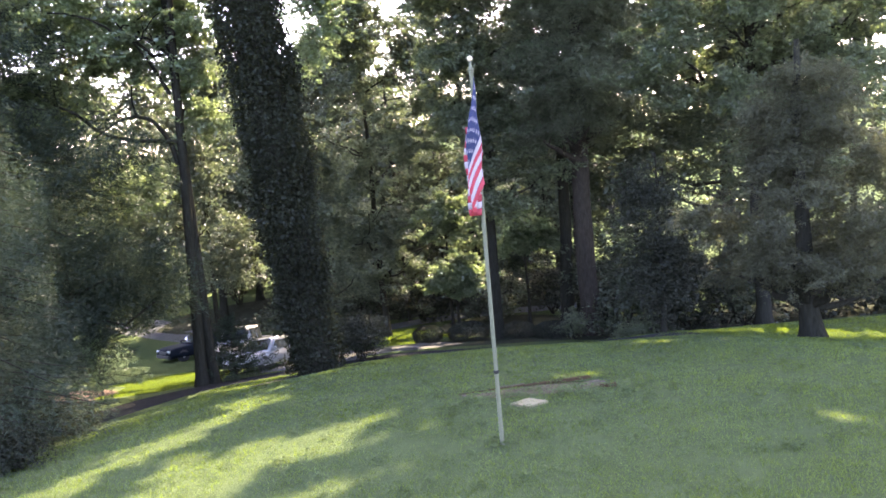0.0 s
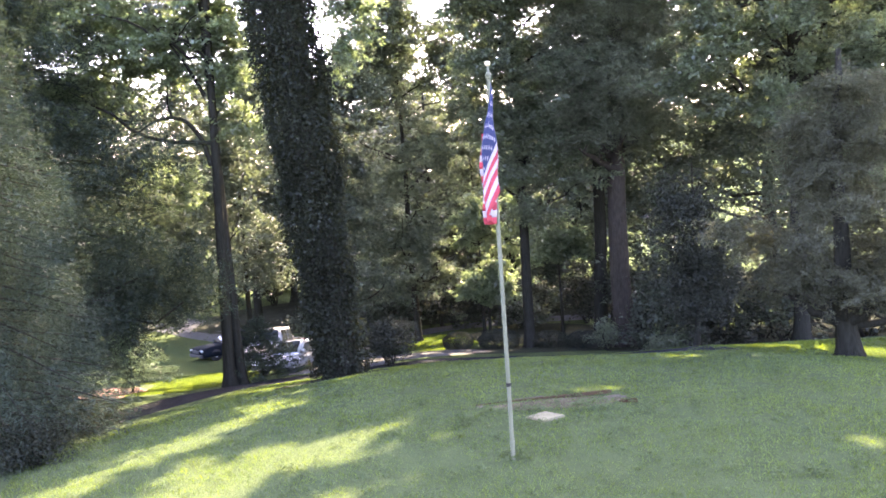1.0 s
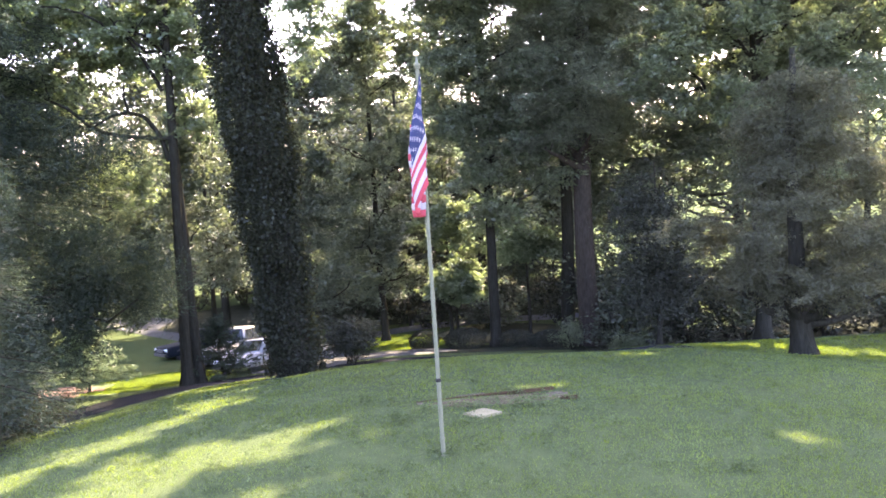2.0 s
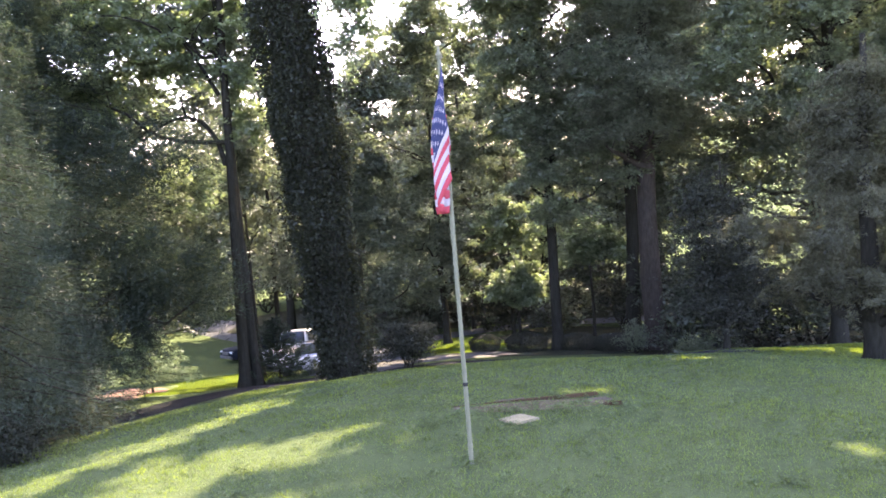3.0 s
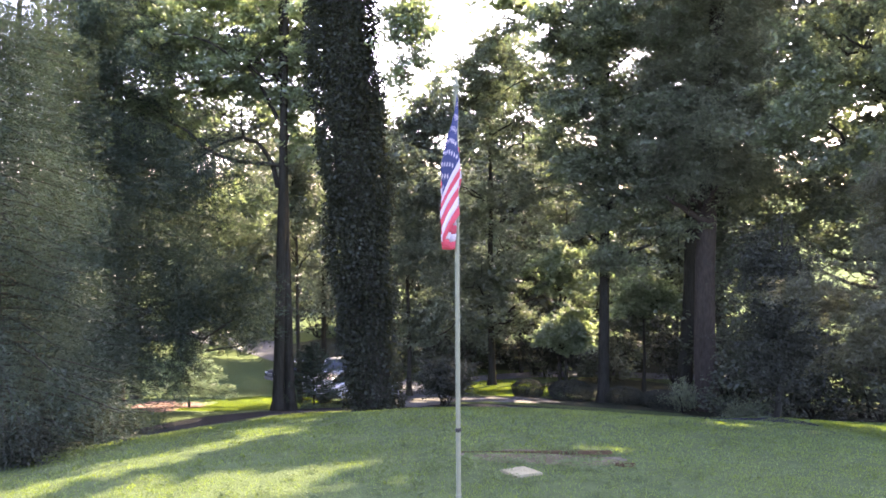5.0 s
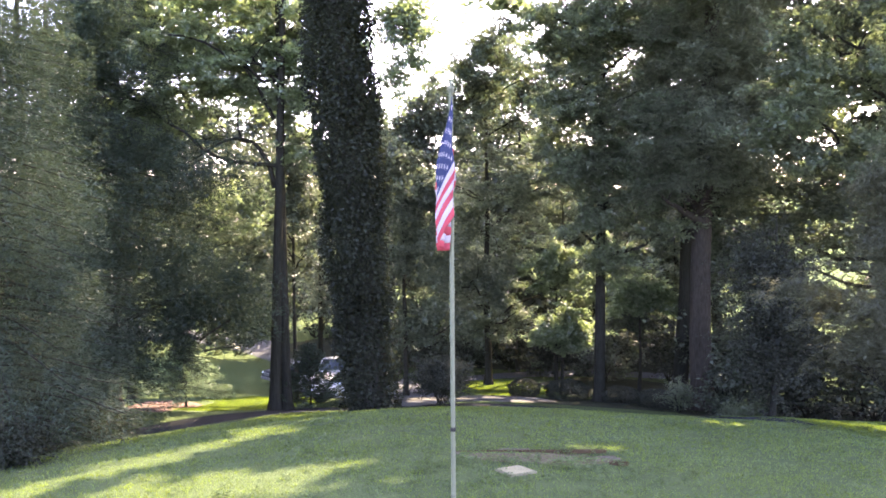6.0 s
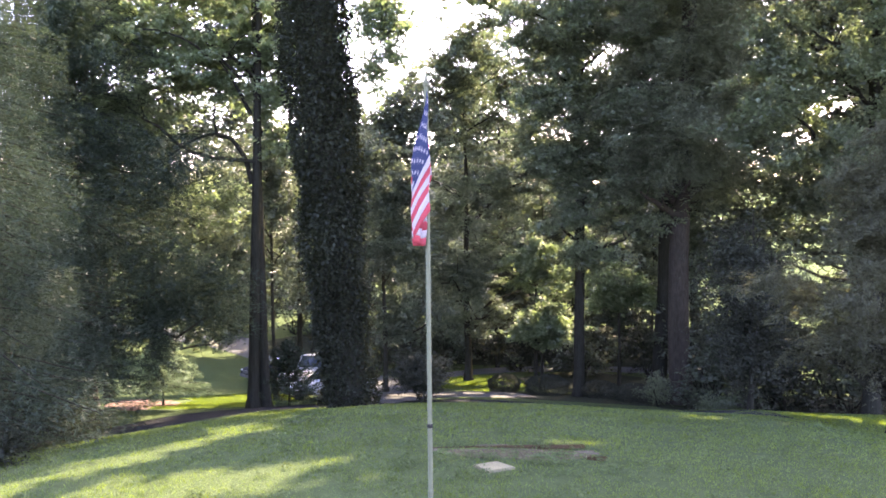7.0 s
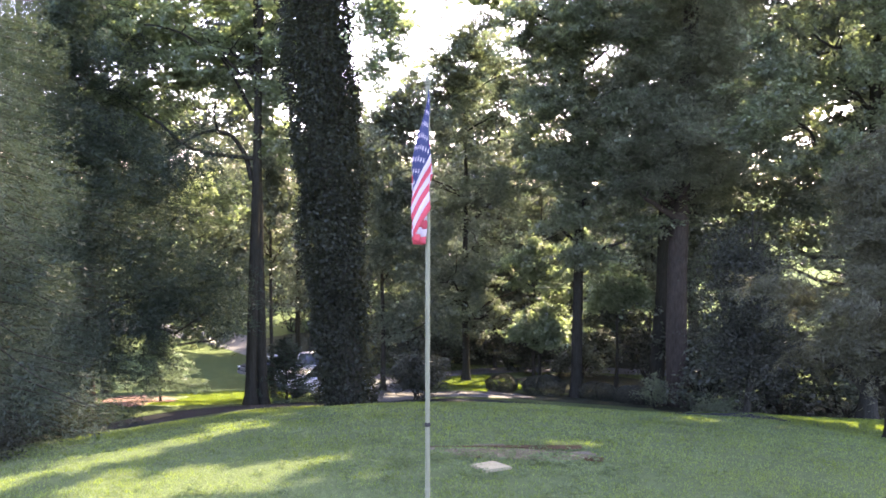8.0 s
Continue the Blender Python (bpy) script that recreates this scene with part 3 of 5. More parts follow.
def grass_tufts():
    """Blades standing on the lawn, thicker where the camera comes nearest."""
    rng = np.random.default_rng(5)
    n = 305000
    y = -4.2 + 27.5 * rng.uniform(0, 1, n) ** 1.7
    x = rng.uniform(-1, 1.4, n) * (7.5 + 0.25 * y) + 0.3
    clear = ((x - 1.4) / 1.15) ** 2 + ((y - 2.68) / 0.40) ** 2 > rng.uniform(-0.9, 1.5, n)
    clear &= x > -8.6 + 0.22 * np.maximum(y - 4, 0)
    line = np.array(DRIVE, float)
    for a, e in zip(line, line[1:]):
        t = np.clip(((x - a[0]) * (e[0] - a[0]) + (y - a[1]) * (e[1] - a[1])) / ((e - a) ** 2).sum(), 0, 1)
        clear &= np.hypot(x - a[0] - t * (e[0] - a[0]), y - a[1] - t * (e[1] - a[1])) > 1.3
    keep = clear & (noise_at(x * 1.3, y * 1.3) > rng.uniform(-0.9, 0.35, n))
    x, y = x[keep], y[keep]
    for cx, cy, rx, ry, m in ((-9.2, 25.6, 3.4, 5.4, 46000), (2.8, 35.8, 2.6, 4.0, 16000), (17.5, 17.3, 7.5, 1.7, 26000)):
        a, q = rng.uniform(0, 2 * np.pi, m), np.sqrt(rng.uniform(0, 1, m))
        x, y = np.r_[x, cx + rx * q * np.cos(a)], np.r_[y, cy + ry * q * np.sin(a)]
    bare = ((x + 12.0) / 1.6) ** 2 + ((y - 24.2) / 4.7) ** 2 > 1
    x, y = x[bare], y[bare]
    n = len(x)
    h = rng.uniform(0.022, 0.055, n) * (1 + 0.35 * noise_at(x * 0.7, y * 0.7))
    w = 0.006 + 0.0009 * np.clip(y, 0, 40)
    a = rng.uniform(0, 2 * np.pi, n)
    base = np.stack([x, y, lie(x, y) - 0.005], 1)
    side = np.stack([np.cos(a), np.sin(a), 0 * a], 1) * w[:, None]
    tip = base + np.stack([rng.normal(0, 0.03, n), rng.normal(0, 0.03, n), h], 1)
    v = np.stack([base - side, base + side, tip], 1).reshape(-1, 3)
    ob = new("grass", mesh_of("grass", v, np.arange(3 * n), 3, BLADE))
    return tagged(ob, "short mown green lawn grass blades", "grass", kind="stuff")


def noise_at(x, y):
    return np.sin(x * 1.7 + 1.3 * np.sin(y * 0.9)) * np.sin(y * 1.9 + 1.1 * np.sin(x * 1.3 + 2)) * 0.6 + 0.4 * np.sin(x * 5.1 + y * 3.7) * np.sin(y * 6.3 - x * 2.9)


grass_tufts()


# ---- flagpole and flag ----
def lathe(profile, sides=20):
    """A bmesh turned round z from (radius, height) pairs."""
    bm = bmesh.new()
    rings = [[bm.verts.new((r * math.cos(a), r * math.sin(a), z)) for a in (2 * math.pi * k / sides for k in range(sides))] for r, z in profile]
    for lo, hi in zip(rings, rings[1:]):
        for k in range(sides):
            bm.faces.new((lo[k], lo[(k + 1) % sides], hi[(k + 1) % sides], hi[k]))
    for f in bm.faces:
        f.smooth = True
    bm.faces.new(rings[0][::-1]), bm.faces.new(rings[-1])
    return bm


def flagpole():
    thing = root("flagpole", 0, 0, 0, "slim pale metal flagpole standing in the lawn", "flagpole")
    for lo, hi, r in ((-0.05, 0.24, 0.031), (0.24, 1.06, 0.029), (1.06, 3.85, 0.028), (3.85, 5.26, 0.025)):
        part("pole_section", lathe([(r, lo), (r, lo + 0.02), (r, hi - 0.035), (r, hi - 0.02), (r - 0.003, hi)]), POLE, thing)
    for z, r in ((0.24, 0.0335), (3.85, 0.030)):
        part("collar", lathe([(r - 0.006, z - 0.035), (r, z - 0.028), (r, z + 0.02), (r - 0.008, z + 0.03)]), POLE, thing, "pale metal collar")
    part("ring", lathe([(0.030, 1.035), (0.037, 1.042), (0.037, 1.078), (0.028, 1.085)]), DARK_RING, thing, "dark joint ring")
    part("truck", lathe([(0.025, 5.22), (0.04, 5.23), (0.04, 5.265), (0.018, 5.28), (0.013, 5.37)]), POLE, thing, "pale cap below the ball")
    ball = [(0.005 + 0.030 * math.sin(math.pi * k / 12), 5.395 - 0.034 * math.cos(math.pi * k / 12)) for k in range(13)]
    part("finial", lathe(ball), BRASS, thing, "small gilt ball")
    for z in (5.20, 3.80):
        part("flag_ring", lathe([(0.030, z), (0.037, z + 0.004), (0.037, z + 0.02), (0.030, z + 0.024)]), POLE, thing, "pale plastic flag ring")
    return thing


def cloth_mat(name, color):
    m, nt, p = mat(name)
    weave = noise_tex(nt, 60, 3)
    c = ramp(nt, weave, [(0.3, tuple(v * 0.8 for v in color)), (0.7, color)])
    nt.links.new(c, p.inputs["Base Color"])
    p.inputs["Roughness"].default_value = 0.7
    tr, mx = nt.nodes.new("ShaderNodeBsdfTranslucent"), nt.nodes.new("ShaderNodeMixShader")
    mx.inputs[0].default_value = 0.35
    nt.links.new(c, tr.inputs["Color"])
    nt.links.new(p.outputs[0], mx.inputs[1]), nt.links.new(tr.outputs[0], mx.inputs[2])
    nt.links.new(mx.outputs[0], nt.nodes["Material Output"].inputs["Surface"])
    return m


RED, WHITE, BLUE = cloth_mat("flag_red", (0.40, 0.04, 0.055)), cloth_mat("flag_white", (0.40, 0.345, 0.35)), cloth_mat("flag_blue", (0.014, 0.022, 0.075))
HOIST, FLY, FLAG_TOP = 1.44, 2.3, 5.15
FOLD_U = (0, 0.30, 0.60, 0.92, 1.20, 1.50, 1.80, 2.05, 2.30)
FOLD_X = (0.03, -0.09, -0.20, -0.06, 0.06, -0.05, -0.14, -0.19, -0.15)
FOLD_Y = (-0.085, -0.12, -0.13, -0.05, -0.035, -0.03, 0.0, 0.03, 0.05)
FOLD_D = (0, 0.26, 0.58, 0.62, 0.64, 0.66, 0.66, 0.66, 0.66)


def smooth_fold(u):
    """The hanging cloth along the fly: sideways, deep and drop."""
    us = np.linspace(0, FLY, 200)
    out = []
    for vals in (FOLD_X, FOLD_Y, FOLD_D):
        w = np.interp(us, FOLD_U, vals)
        for _ in range(30):
            w[1:-1] = (w[:-2] + 2 * w[1:-1] + w[2:]) / 4
        out.append(np.interp(u, us, w))
    return out


def cloth(u, v):
    """Where the point u along the fly and v down the hoist hangs."""
    x, y, d = smooth_fold(u)
    d = d * (1 - 0.35 * v / HOIST)
    gather = 0.32 + 0.68 * np.clip((v + d) / 0.95, 0, 1)
    x = x - 0.085 * np.exp(-((u - 1.1) / 0.24) ** 2) * np.clip((v - 0.45) / 0.4, 0, 1)
    x = x * gather + 0.012 * np.sin(9 * v + 3 * u)
    y = y * (0.5 + 0.5 * gather) - 0.03 + 0.014 * np.sin(7 * v + 5 * u)
    return np.stack([x, y, FLAG_TOP - v - d], -1)


def flag():
    thing = root("flag", 0, 0, FLAG_TOP, "red, white and blue striped cloth flag hanging limp", "flag")
    off = np.array([0, 0, FLAG_TOP])

    def panel(name, u0, u1, v0, v1, material):
        nu, nv = max(4, int((u1 - u0) * 45)), max(3, int((v1 - v0) * 40))
        U, V = np.meshgrid(np.linspace(u0, u1, nu), np.linspace(v0, v1, nv))
        p = cloth(U, V).reshape(-1, 3) - off
        i, j = np.meshgrid(np.arange(nv - 1), np.arange(nu - 1), indexing="ij")
        f = np.stack([i * nu + j, i * nu + j + 1, (i + 1) * nu + j + 1, (i + 1) * nu + j], -1).reshape(-1, 4)
        ob = part(name, mesh_of(name, p, f, 4, material, True), None, thing)
        thick = ob.modifiers.new("thickness", "SOLIDIFY")
        thick.thickness = 0.002
    s, cu = HOIST / 13, FLY * 0.4
    for k in range(13):
        panel("stripe", cu if k < 7 else 0, FLY, k * s, (k + 1) * s, WHITE if k % 2 else RED)
    panel("canton", 0, cu, 0, 7 * s, BLUE)
    for r in range(9):
        for c in range(6 if r % 2 == 0 else 5):
            cu0 = cu * (c * 2 + 1 + (r % 2)) / 12
            cv0 = 7 * s * (r + 1) / 10
            bm = bmesh.new()
            for face in (-1, 1):
                vs = []
                for k in range(10):
                    rad = 0.036 if k % 2 == 0 else 0.015
                    a = math.pi * k / 5
                    q = cloth(np.array(cu0 + rad * math.sin(a)), np.array(cv0 - rad * math.cos(a)))
                    e = 0.01
                    du = cloth(np.array(cu0 + e), np.array(cv0)) - cloth(np.array(cu0 - e), np.array(cv0))
                    dv = cloth(np.array(cu0), np.array(cv0 + e)) - cloth(np.array(cu0), np.array(cv0 - e))
                    nrm = np.cross(du, dv)
                    nrm /= np.linalg.norm(nrm) + 1e-9
                    vs.append(bm.verts.new(q - off + nrm * 0.005 * face))
                bm.faces.new(vs)
            part("star", bm, WHITE, thing)
    return thing


flagpole()
flag()


# ---- slab and board on the lawn ----
def slab(name, x, y, lx, ly, h, turn, material, label, category, seed=0, rough=0.02, corners=9):
    """An irregular flat block with worn edges, lying on the lawn."""
    rng = np.random.default_rng(seed)
    bm = bmesh.new()
    n = corners
    a = [2 * math.pi * k / n + rng.uniform(-0.15, 0.15) for k in range(n)]

    def sq(t):
        c, s = math.cos(t), math.sin(t)
        m = (abs(c) ** 5 + abs(s) ** 5) ** -0.2
        return c * m, s * m
    low = [bm.verts.new((sq(t)[0] * lx / 2 + rng.uniform(-rough, rough), sq(t)[1] * ly / 2 + rng.uniform(-rough, rough), -0.03)) for t in a]
    f = bm.faces.new(low)
    got = bmesh.ops.extrude_face_region(bm, geom=[f])
    top = [g for g in got["geom"] if isinstance(g, bmesh.types.BMVert)]
    for v in top:
        v.co.z = h + rng.uniform(-0.006, 0.006)
    bmesh.ops.bevel(bm, geom=[e for e in bm.edges if all(v in top for v in e.verts)], offset=min(0.012, h * 0.4), segments=2, affect="EDGES")
    bmesh.ops.recalc_face_normals(bm, faces=bm.faces)
    me = bpy.data.meshes.new(name)
    bm.to_mesh(me)
    bm.free()
    me.materials.append(material)
    ob = new(name, me)
    e = 0.3
    tilt_x = math.atan2(lie1(x, y + e) - lie1(x, y - e), 2 * e)
    ob.matrix_basis = Matrix.Translation((x, y, lie1(x, y))) @ Matrix.Rotation(tilt_x, 4, "X") @ Matrix.Rotation(radians(turn), 4, "Z")
    return tagged(ob, label, category)


slab("stone_slab", 0.92, 1.78, 0.60, 0.58, 0.035, -15, STONE, "pale tan flat stone slab lying in the grass", "stone", 2, 0.04, 4)
slab("board", 1.24, 3.20, 2.55, 0.06, 0.03, 1, OLD_WOOD, "weathered reddish board edging the bare dirt", "board", 3, 0.01)
slab("board", 2.56, 2.48, 0.32, 0.08, 0.05, -4, OLD_WOOD, "short dark board end edging the bare dirt", "board", 4, 0.01)

for sx, sy, sl, turn in ((2.45, 3.02, 0.34, 8), (2.58, 2.92, 0.20, -15), (2.22, 2.66, 0.26, 35), (1.0, 3.32, 0.55, 3), (0.05, 2.95, 0.12, 20)):
    slab("broken_slat", sx, sy, sl, 0.035, 0.03, turn, SLAT, "pale broken wooden slat beside the bare dirt", "slat", int(sx * 50), 0.006)


def lawn_weeds():
    """Low rosettes of broad blades round the pole's foot and scattered over the lawn."""
    rng = np.random.default_rng(8)
    spots = [(0.15 * math.cos(k * 0.8), 0.15 * math.sin(k * 0.8), rng.uniform(0.07, 0.13)) for k in range(9)]
    spots += [(rng.uniform(-0.6, 2.9), rng.choice((1.55, 2.0, 2.25, 3.35)) + rng.normal(0, 0.16), rng.uniform(0.05, 0.10)) for _ in range(190)]
    spots = [q for q in spots if abs(q[0] - 0.92) > 0.44 or abs(q[1] - 1.80) > 0.36]
    spots += [(rng.uniform(-5, 7), -1.5 + 9 * rng.uniform() ** 1.4, rng.uniform(0.05, 0.12)) for _ in range(420)]
    vs, fs, base = [], [], 0
    for x, y, r in spots:
        n = 26
        a, t = rng.uniform(0, 2 * np.pi, n), rng.uniform(0.25, 1, n)
        cc = np.stack([x + np.cos(a) * t * r, y + np.sin(a) * t * r, lie1(x, y) + 0.02 + 0.06 * (1 - t) + rng.uniform(0, 0.03, n)], 1)
        v, f = leaf_cards(cc, r * 0.55, rng, 0.8, 0.3, np.stack([np.cos(a), np.sin(a), 0.5 + 0 * a], 1))
        vs.append(v), fs.append(f + base)
        base += len(v)
    ob = new("weeds", mesh_of("weeds", np.concatenate(vs), np.concatenate(fs), 3, WEED))
    return tagged(ob, "low dark weed tufts scattered in the lawn", "weeds", kind="stuff")


lawn_weeds()


# ---- trees ----
def ivy_tree():
    """The great trunk wrapped in ivy from the ground up."""
    rng = np.random.default_rng(21)
    x, y = -2.38, 13.6
    z = lie1(x, y)
    thing = root("ivy_tree", x, y, z, "huge tree trunk covered thickly in dark ivy", "tree")
    st = stem(rng, x, y, 24, 0.5, (-0.070, 0), 1.2)
    st[:, 0] = x - 0.070 * (st[:, 2] - z) + 0.35 * (st[:, 0] - x + 0.070 * (st[:, 2] - z))
    st[:, 3] = np.interp(st[:, 2] - z, (0, 15, 24), (0.56, 0.58, 0.15))
    limbs = [wander(rng, (x - 0.070 * h, y, z + h), (x + dx - 0.9, y + dy, z + h + 3), 0.22, 0.04, 8, 0.3) for h, dx, dy in ((14, 4, -1), (15, -4, 2), (17, 2, 4), (18, -2, -4), (12.5, 3.2, -1.5))]
    v, f = tubes([st] + limbs, 12)
    o = np.array([x, y, z])
    part("trunk", mesh_of("trunk", v - o, f, 4, BARK, True), None, thing, "thick dark trunk")
    n = 66000
    h = rng.uniform(0, 1, n) ** 0.9 * 15.5
    a = rng.uniform(0, 2 * np.pi, n)
    lump = 0.13 * np.sin(3 * a + h * 1.1) + 0.11 * np.sin(5 * a - h * 1.7) + 0.12 * np.sin(h * 2.3 + a)
    r = 0.61 + 0.09 * np.exp(-h / 0.5) + 0.034 * np.minimum(h, 7) + 0.6 * lump + rng.normal(0, 0.12, n) - 0.25 * np.clip((h - 13) / 3, 0, 1)
    cx = np.interp(h, st[:, 2] - z, st[:, 0])
    c = np.stack([cx + r * np.cos(a), y + r * np.sin(a), z + h], 1)
    out = np.stack([np.cos(a), np.sin(a), -0.9 * np.ones(n)], 1)
    v, f = leaf_cards(c, 0.092, rng, 0.2, 0.8, out)
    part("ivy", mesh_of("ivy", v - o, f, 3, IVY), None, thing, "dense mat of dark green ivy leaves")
    sprays = [(-1.61, 14, 9.23, 0.62, 0.55, 0.69), (-1.12, 14, 8.25, 0.33, 0.55, 0.69), (-1.51, 14, 7.35, 0.33, 0.65, 0.82), (-1.17, 14.4, 9.49, 0.66, 0.53, 0.5), (-1.9, 13.7, 10.4, 0.8, 0.8, 0.7), (-1.0, 14.2, 8.9, 0.4, 0.5, 0.6)]
    high = [(-2.5, 15, 13.2, 3.5, 3.5, 1.8), (-5.5, 15, 14, 4, 4, 2.5), (-3.5, 15, 18, 5, 5, 3.5)]
    c1, a1 = clumped(rng, sprays, 10000, 0.22, 26)
    c2, a2 = clumped(rng, high, 10000, 0.5, 34)
    keep = shades(c2, rng)
    c, ax = np.concatenate([c1, c2[keep]]), np.concatenate([a1, a2[keep]])
    v, f = leaf_cards(c, 0.13, rng, 0.5, 0.55, ax)
    part("crown", mesh_of("crown", v - o, f, 3, LEAF_SUN), None, thing, "sprays of sunlit yellow-green leaves beside the trunk")
    return thing


ivy_tree()
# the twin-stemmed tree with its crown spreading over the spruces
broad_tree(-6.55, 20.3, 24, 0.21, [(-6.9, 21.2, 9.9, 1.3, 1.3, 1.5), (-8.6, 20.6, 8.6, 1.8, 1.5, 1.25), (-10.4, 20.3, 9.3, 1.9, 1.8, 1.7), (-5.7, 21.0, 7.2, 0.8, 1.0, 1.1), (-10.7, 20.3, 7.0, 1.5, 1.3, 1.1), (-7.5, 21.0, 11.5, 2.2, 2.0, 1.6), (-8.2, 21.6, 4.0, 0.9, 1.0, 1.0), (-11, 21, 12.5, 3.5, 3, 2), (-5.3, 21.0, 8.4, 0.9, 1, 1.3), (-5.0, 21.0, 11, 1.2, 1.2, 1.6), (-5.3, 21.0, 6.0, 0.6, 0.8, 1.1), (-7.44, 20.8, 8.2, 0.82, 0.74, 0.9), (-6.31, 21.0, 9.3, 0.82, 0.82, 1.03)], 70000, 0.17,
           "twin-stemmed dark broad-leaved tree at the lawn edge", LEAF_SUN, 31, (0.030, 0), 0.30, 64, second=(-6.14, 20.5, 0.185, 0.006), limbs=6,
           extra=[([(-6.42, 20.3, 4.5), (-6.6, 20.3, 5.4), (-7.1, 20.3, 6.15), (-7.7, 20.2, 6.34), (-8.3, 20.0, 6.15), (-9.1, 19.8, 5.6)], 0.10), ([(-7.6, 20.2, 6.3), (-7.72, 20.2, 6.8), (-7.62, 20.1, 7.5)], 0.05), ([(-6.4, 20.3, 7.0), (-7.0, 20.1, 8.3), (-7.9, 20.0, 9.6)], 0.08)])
# spruces and pines
needle_tree(-9.9, 7.6, 10.5, 0.16, 3.2, 0.2, "dark green spruce sweeping to the ground beside the lawn", NEEDLE, 41, 170, 820, 0.11, 0.42, shape=0.5, flat=0.75)
needle_tree(-11.6, 12.6, 14.0, 0.2, 3.4, 0.5, "dark green spruce with drooping boughs", NEEDLE, 42, 130, 700, 0.12, shape=0.45, flat=0.6)
needle_tree(-12.5, 20.0, 16.0, 0.24, 5.4, 3.4, "tall dark spruce with boughs hanging over mulch", NEEDLE, 43, 140, 620, 0.15, 0.36, shape=0.45, flat=0.4)
needle_tree(-13.9, 23.8, 21.0, 0.22, 3.4, 9.5, "tall pine with a bare reddish trunk", NEEDLE, 44, 60, 160, 0.34, 0.2, BARK_RED)
needle_tree(-15.3, 26.0, 20.0, 0.20, 3.2, 8.0, "tall pine with a bare reddish trunk", NEEDLE, 45, 60, 160, 0.34, 0.2, BARK_RED)
broad_tree(-13.2, 17.5, 15, 0.22, [(-11.99, 17.5, 5.8, 2.25, 1.96, 1.68), (-13.12, 17.5, 2.62, 2.06, 2.06, 2.06), (-9.75, 17.5, 4.31, 1.87, 1.87, 1.87), (-10.5, 17.5, 1.5, 2.06, 1.87, 1.68), (-12.18, 17.5, 8.42, 2.25, 1.96, 1.68), (-8.62, 17.5, 1.69, 1.31, 1.4, 1.5), (-13.86, 17.5, -0.75, 1.68, 1.78, 1.87), (-7.88, 17.5, 0.1, 1.12, 0.89, 0.65), (-8.62, 17.5, 0.38, 1.31, 1.12, 0.94), (-6.94, 17.5, 1.13, 0.75, 0.94, 1.12), (-10.5, 17.5, -1.12, 1.68, 1.35, 1.12), (-12.18, 17.5, -1.78, 1.87, 1.5, 0.94), (-9.47, 17.5, -0.28, 1.03, 0.82, 0.94), (-13.12, 17.5, -0.75, 1.68, 1.35, 1.31), (-12.74, 17.5, 9.73, 1.31, 1.05, 1.12), (-13.86, 17.5, 8.42, 1.12, 1.05, 1.31), (-11.43, 17.5, 10.29, 1.12, 0.9, 1.12), (-7.78, 17.5, 5.06, 0.84, 0.75, 0.94)], 92000, 0.19, "tall dark spruce in the spruce wood", NEEDLE, 46, clump=0.4, per=45, slim=0.18, name="conifer_tree")
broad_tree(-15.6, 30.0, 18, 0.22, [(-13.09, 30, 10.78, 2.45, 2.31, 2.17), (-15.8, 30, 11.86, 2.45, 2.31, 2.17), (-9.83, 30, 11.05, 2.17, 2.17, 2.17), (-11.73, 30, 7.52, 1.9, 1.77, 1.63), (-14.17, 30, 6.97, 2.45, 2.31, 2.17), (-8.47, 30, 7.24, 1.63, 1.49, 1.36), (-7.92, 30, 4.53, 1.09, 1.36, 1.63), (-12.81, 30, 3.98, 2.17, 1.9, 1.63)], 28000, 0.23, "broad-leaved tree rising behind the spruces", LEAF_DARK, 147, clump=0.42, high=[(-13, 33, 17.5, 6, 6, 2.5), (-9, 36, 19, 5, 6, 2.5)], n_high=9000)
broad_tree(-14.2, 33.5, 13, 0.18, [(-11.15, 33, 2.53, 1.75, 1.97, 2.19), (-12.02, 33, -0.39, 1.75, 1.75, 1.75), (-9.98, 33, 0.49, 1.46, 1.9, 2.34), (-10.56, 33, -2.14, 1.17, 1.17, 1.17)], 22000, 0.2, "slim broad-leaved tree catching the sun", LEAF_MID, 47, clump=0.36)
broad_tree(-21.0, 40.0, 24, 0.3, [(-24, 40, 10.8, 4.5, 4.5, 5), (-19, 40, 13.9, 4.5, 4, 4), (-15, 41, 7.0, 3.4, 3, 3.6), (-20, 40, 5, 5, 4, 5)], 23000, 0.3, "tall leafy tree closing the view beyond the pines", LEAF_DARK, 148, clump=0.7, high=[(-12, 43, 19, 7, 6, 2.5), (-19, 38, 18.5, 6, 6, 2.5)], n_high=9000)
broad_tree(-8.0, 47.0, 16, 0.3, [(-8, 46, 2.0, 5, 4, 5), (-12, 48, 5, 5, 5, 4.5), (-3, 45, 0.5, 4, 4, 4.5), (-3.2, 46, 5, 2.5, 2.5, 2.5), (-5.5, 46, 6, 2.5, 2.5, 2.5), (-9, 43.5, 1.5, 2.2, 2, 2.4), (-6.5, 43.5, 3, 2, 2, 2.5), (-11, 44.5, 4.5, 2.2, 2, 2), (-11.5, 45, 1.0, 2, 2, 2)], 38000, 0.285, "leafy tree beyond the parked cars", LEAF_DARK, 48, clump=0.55)
